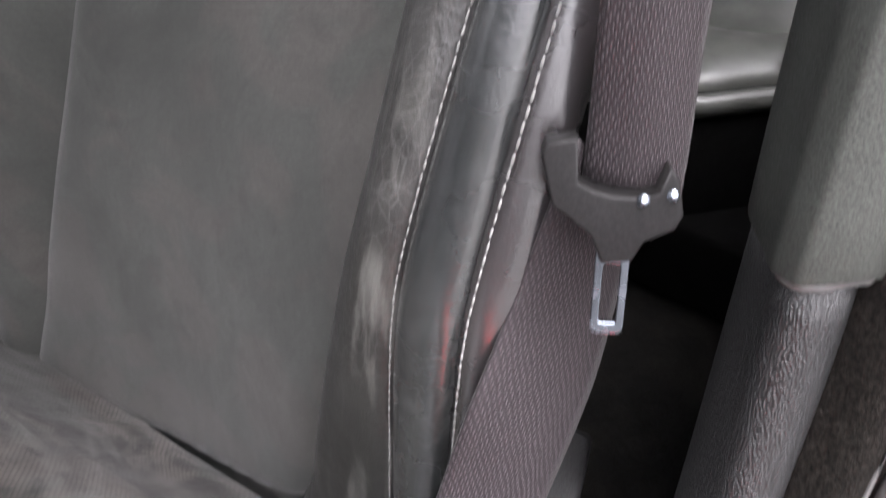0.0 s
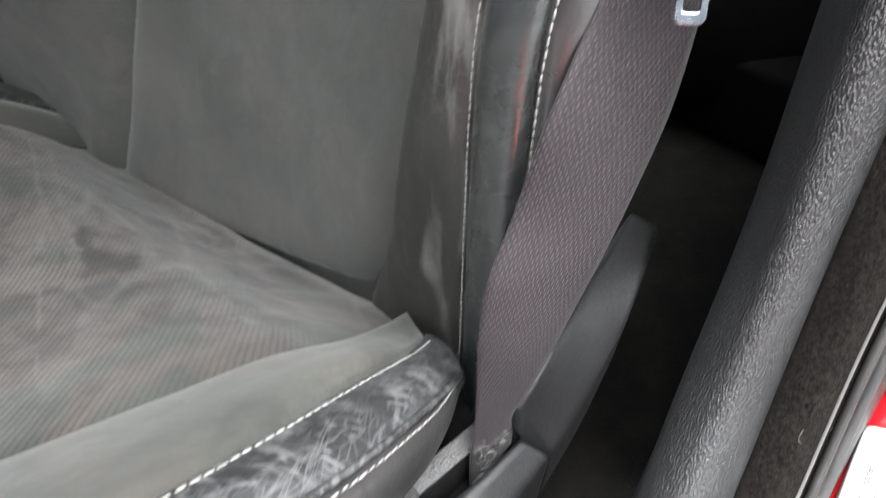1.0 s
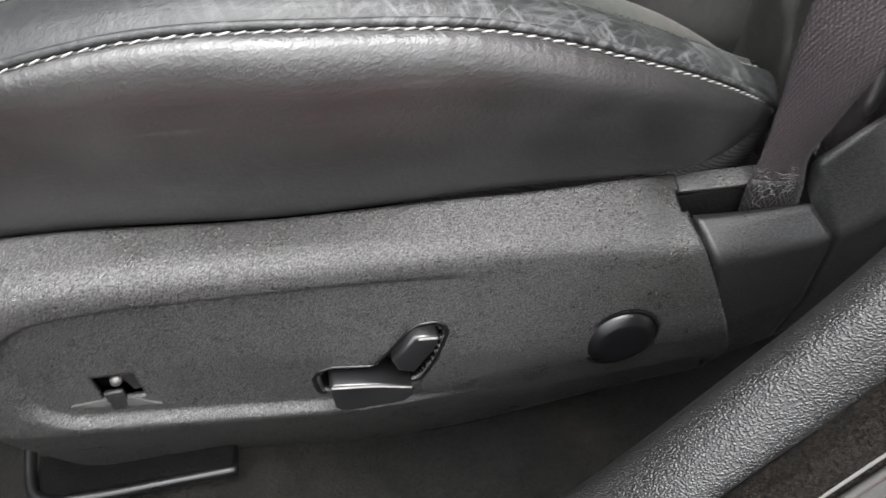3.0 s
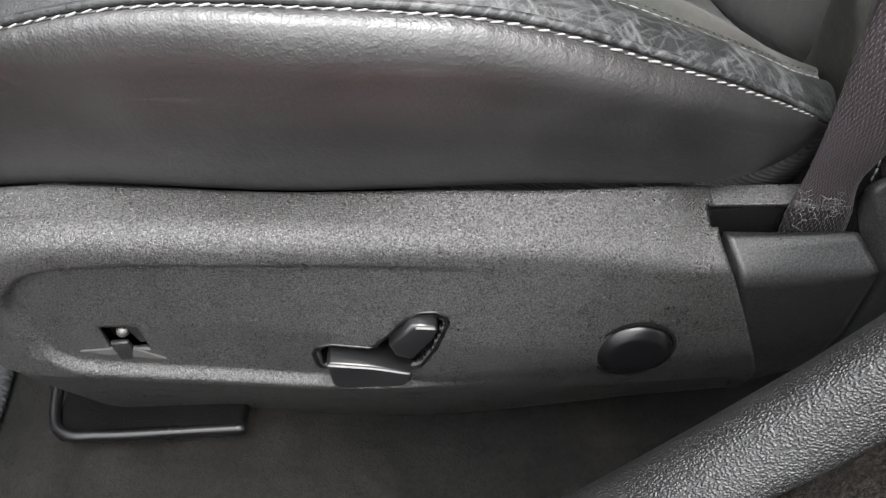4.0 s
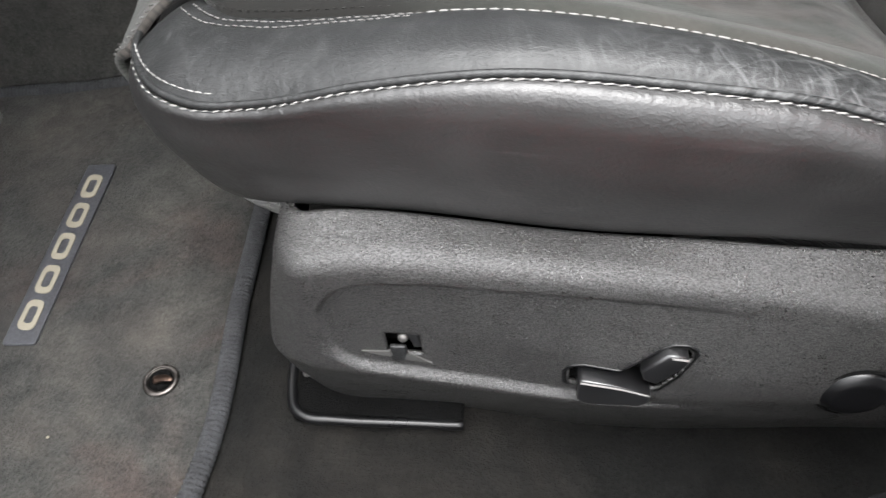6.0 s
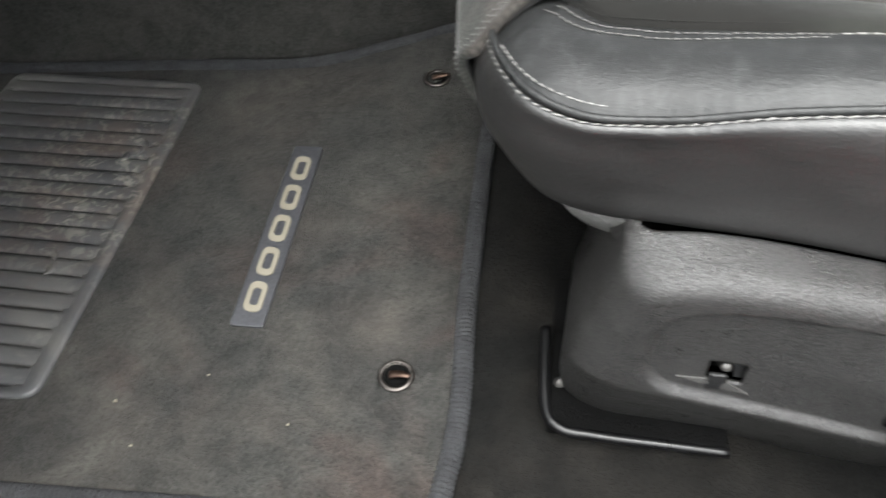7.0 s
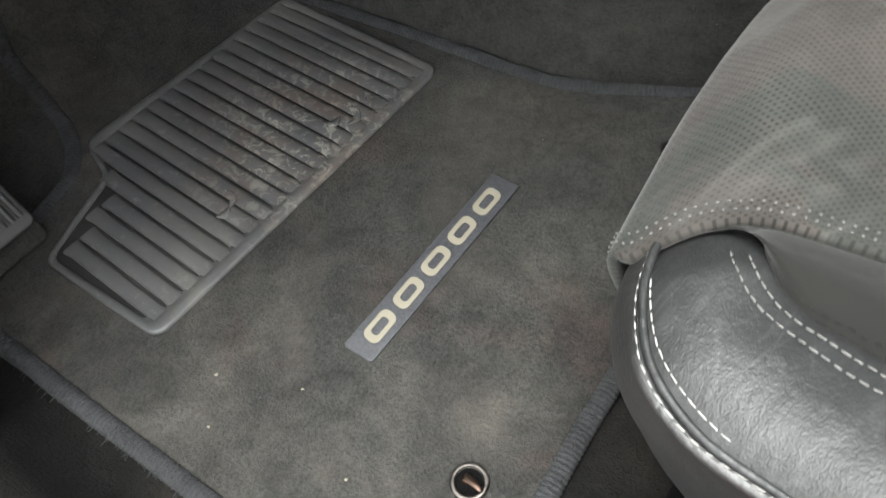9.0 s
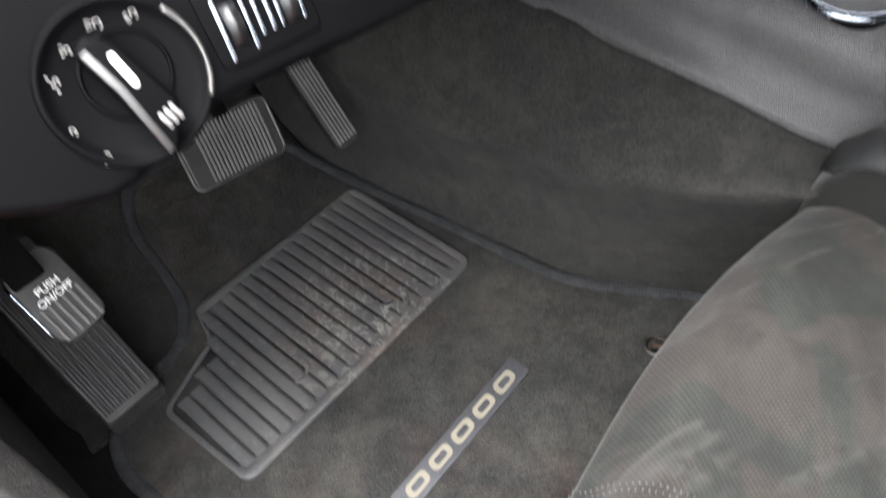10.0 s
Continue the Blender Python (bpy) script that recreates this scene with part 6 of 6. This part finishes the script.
knob = [(-0.0085, 0.0235), (-0.0105, 0.0200), (-0.0010, -0.0120), (0.0052, -0.0365), (0.0085, -0.0370), (0.0200, -0.0150), (0.0080, 0.0170), (0.0020, 0.0235), (-0.0035, 0.0255)]
part("rotary_grip", slab(knob, 0.016, dm @ Matrix.Translation((0.0, 0.0, 0.017)), 0.0028), M_DASH, lamp_sw, "black rotary grip bar")
part("grip_edge", tube([tuple(dm @ Vector(q)) for q in ((-0.0075, 0.0195, 0.0172), (-0.001, 0.0, 0.0176), (0.0058, -0.034, 0.0172))], 0.0022, 8), M_TREAD, lamp_sw, "worn satin edge")
part("grip_mark", slab(rounded(0.0042, 0.0175, 0.002), 0.001, dm @ Matrix.Translation((0.0044, 0.0065, 0.0178)) @ Matrix.Rotation(radians(14), 4, "Z"), 0.0003), M_WHITE, lamp_sw, "white position mark")
for j, (a, b, w, h, rot) in enumerate(((-0.0215, -0.0265, 0.0055, 0.0055, 30), (-0.0290, -0.0095, 0.0052, 0.0062, 0), (-0.0235, 0.0130, 0.0040, 0.0125, 15), (-0.0125, 0.0235, 0.0045, 0.0062, -20), (0.0040, 0.0290, 0.0068, 0.0052, -15), (0.0205, 0.0262, 0.0060, 0.0052, 10))):
    sm = dm @ Matrix.Translation((a, b, 0.0022)) @ Matrix.Rotation(radians(rot), 4, "Z")
    part("symbol", ring(sm @ Vector((w * 0.24, 0, 0)), w * 0.26, 0.00045, dn, 14, 6, (-90, 200)), M_THREAD, lamp_sw, "pale printed symbol")
    for q in (-1, 0, 1):
        part("symbol", slab(rounded(w * 0.42, h * 0.13, h * 0.05), 0.0006, sm @ Matrix.Translation((-w * 0.34, q * h * 0.27, 0)) @ Matrix.Rotation(radians(12), 4, "Z"), 0.0), M_THREAD, lamp_sw, "pale printed symbol")
for q in (-1, 0, 1):
    part("symbol", slab(rounded(0.0022, 0.0085, 0.001), 0.0008, dm @ Matrix.Translation((0.0128 + q * 0.0032, -0.0200 + q * 0.001, 0.0180)) @ Matrix.Rotation(radians(20), 4, "Z"), 0.0), M_THREAD, lamp_sw, "pale printed symbol")
# thumb wheels beside it
part("dimmer_panel", slab(rounded(0.056, 0.050, 0.005), 0.004, dm @ Matrix.Translation((0.076, 0.010, 0.0022)), 0.001), M_DASH, dash, "glossy black dimmer panel")
for a, w, hgt in ((0.0555, 0.0028, 0.030), (0.0690, 0.0026, 0.027), (0.0745, 0.0024, 0.018), (0.0805, 0.0026, 0.018), (0.0855, 0.0024, 0.018), (0.0975, 0.0022, 0.020)):
    part("chrome_strip", slab(rounded(w, hgt, w * 0.45), 0.003, dm @ Matrix.Translation((a, 0.003, 0.0042)) @ Matrix.Rotation(radians(-3), 4, "Z"), 0.0006), M_STEEL, dash, "chrome strip")
for a in (0.062, 0.0915):
    part("thumb_wheel", tube([tuple(dm @ Vector((a + d_, 0.004, -0.0035))) for d_ in (-0.004, 0.004)], 0.012, 20, up=tuple(dm.to_3x3() @ Vector((0, 0, 1)))), M_SWITCH, dash, "grey thumb wheel")

# ---- sticker on the flange ----
sticker = thing("warning_sticker", "white warning sticker with grey print on the red flange", "sticker", (0.16, -0.09, 0.11))
smx = basis((0.2022, -0.0384, 0.1704), (-0.7437, -0.4452, 0.4986), (0.0462, 0.0208, 0.0877)) @ Matrix.Translation((0.031, 0.0505, 0.003))
part("sticker_base", slab(rounded(0.062, 0.101, 0.005), 0.005, smx, 0.0), M_WHITE, sticker, "white printed label")
turned = Matrix.Rotation(radians(90), 4, "Z")
lettering("This vehicle may include mercury - added", 0.0047, smx @ Matrix.Translation((-0.0215, -0.046, 0.0006)) @ turned, M_INK, sticker, "printed wording", "LEFT", 0.0001)
lettering("devices installed by the manufacturer", 0.0047, smx @ Matrix.Translation((-0.0150, -0.046, 0.0006)) @ turned, M_INK, sticker, "printed wording", "LEFT", 0.0001)
for j in range(4):
    for k, (at_y, long_) in enumerate(((-0.040, 0.004), (-0.022, 0.026 - 0.004 * (j % 2)), (0.010, 0.030), (0.036, 0.014 + 0.003 * j))):
        part("print_bar", slab(rounded(0.0030, long_, 0.0006), 0.0006, smx @ Matrix.Translation((-0.0095 + 0.0072 * j, at_y, 0.0006)), 0.0), M_INK, sticker)

# a second label higher up the flange: yellow edge strip and a round symbol
notice = thing("notice_sticker", "white sticker with yellow strip on the red body flange", "sticker", (0.26, -0.02, 0.28))
nm = basis((0.2562, -0.0152, 0.2770), (-0.8587, -0.3799, 0.3440), (0.3188, 0.1296, 0.9389))
part("sticker_base", slab(rounded(0.062, 0.090, 0.004), 0.005, nm @ Matrix.Translation((0.031, 0.045, 0.0)), 0.0), M_WHITE, notice, "white printed label")
part("yellow_strip", slab(rounded(0.0042, 0.062, 0.0006), 0.0006, nm @ Matrix.Translation((0.0030, 0.0520, 0.0006)), 0.0), M_YELLOW, notice, "yellow printed strip")
part("strip_line", slab(rounded(0.0006, 0.062, 0.0002), 0.0006, nm @ Matrix.Translation((0.0054, 0.0520, 0.0006)), 0.0), M_INK, notice)
part("round_symbol", ring(nm @ Vector((0.0070, 0.0072, 0.0004)), 0.0054, 0.0009, nm.to_3x3() @ Vector((0, 0, 1)), 30, 6, flat=0.5), M_INK, notice, "grey printed ring")
for turn in (0, 60, 120):
    part("symbol_bar", slab(rounded(0.0010, 0.0072, 0.0003), 0.0005, nm @ Matrix.Translation((0.0070, 0.0072, 0.0005)) @ Matrix.Rotation(radians(turn), 4, "Z"), 0.0), M_INK, notice)

# one curled pale hair and many short lint fibres caught in the flocking
curl = [(0.2080 + 0.0075 * math.cos(t * 4.2) * (1 - 0.35 * t) + 0.009 * t, 0.0010 + 0.003 * math.sin(t * 3) - 0.003 * t, 0.2690 + 0.0055 * math.sin(t * 4.2) * (1 - 0.3 * t)) for t in np.linspace(0, 2, 30)]
part("lint_hair", tube(curl, 0.00016, 4), M_THREAD_DARK, seal, "pale lint hair", kind="stuff")
rnd_l = random.Random(12)
lint = bmesh.new()
for _ in range(260):
    k = rnd_l.randint(20, len(flock_out) - 45)
    f = rnd_l.uniform(0.08, 0.95)
    a, b = outer_up[k], flock_out[k]
    c = a + (b - a) * f + np.array((-0.008, -0.004, 0.006)) * 4 * f * (1 - f) + np.array((-0.0006, -0.0006, 0.0008))
    d = np.array((rnd_l.uniform(-1, 1), rnd_l.uniform(-0.4, 0.4), rnd_l.uniform(-1, 1))) * rnd_l.uniform(0.001, 0.0034)
    e = np.array((rnd_l.uniform(-1, 0.2), rnd_l.uniform(-1, 0.2), rnd_l.uniform(0, 1))) * 0.0012
    tube(spline([c - d, c + e, c + d], 5), rnd_l.uniform(0.00012, 0.00022), 3, bm=lint)
part("lint", lint, M_THREAD_DARK, seal, "short pale lint fibres", kind="stuff")

# ---- rear bench glimpsed past the pillar ----
bench = thing("rear_seat", "grey-green leather rear bench seat", "car seat", (0.95, 0.6, -0.05))
rows = []
bench_back = curve_of((-0.1, 0.34), (0.10, 0.33), (0.19, 0.22), (0.236, 0.16), (0.279, 0.10), (0.313, 0.05), (0.38, 0.01), (0.5, 0.0), (1.5, 0.0))
for y in np.linspace(0.10, 1.45, 60):
    rows.append(spline([(0.80, y, -0.02), (0.79, y, 0.12), (0.82, y, 0.205), (0.90, y, 0.232), (1.05, y, 0.215), (1.30, y, 0.15), (1.36, y, 0.18), (1.45, y, 0.45), (1.55, y, 0.75)], 36) + np.outer(np.interp(np.arange(36), (0, 14, 24), (1.0, 1.0, 0.0)) * bench_back(y), (1.0, 0.0, 0.0)))
# front face near black: the shade under the cushion edge, as colour
thick(part("bench_front", sheet([r[:7] for r in rows]), M_DARK, bench, "bench front, near black for its shade"), 0.01)
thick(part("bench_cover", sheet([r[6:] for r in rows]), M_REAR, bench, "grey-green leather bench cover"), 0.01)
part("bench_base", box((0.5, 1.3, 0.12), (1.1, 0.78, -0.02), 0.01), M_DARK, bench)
part("bench_welt", tube([(0.815 + bench_back(y), y, 0.196) for y in np.linspace(0.10, 1.45, 60)], 0.015, 10), M_REAR, bench, "pale welt")
part("bench_buckle", lathe([(0, 0.03), (0.010, 0.028), (0.014, 0.01), (0.014, -0.02)], (1.02, 0.245, 0.245), (-0.4, -0.2, 1), 16), M_SWITCH, bench, "black belt buckle")

# ---- crumbs on the carpets ----
for x, y, z, s in ((0.075, 0.150, -0.083, 0.0028), (-0.67, 0.102, 0.003, 0.0016), (-0.64, 0.066, 0.003, 0.0014), (-0.60, 0.135, 0.003, 0.0012), (-0.52, 0.10, 0.003, 0.0013), (0.01, 0.17, -0.062, 0.0014)):
    bm = bmesh.new()
    bmesh.ops.create_icosphere(bm, subdivisions=1, radius=s)
    for q in bm.verts:
        q.co = Vector((q.co.x * rnd.uniform(0.6, 1.5), q.co.y * rnd.uniform(0.6, 1.4), q.co.z * 0.6)) + Vector((x, y, z + s * 0.4))
    whole("crumb", bm, M_CREAM, "small pale crumb lying on the dark carpet", "crumb", group="crumbs on the carpet")
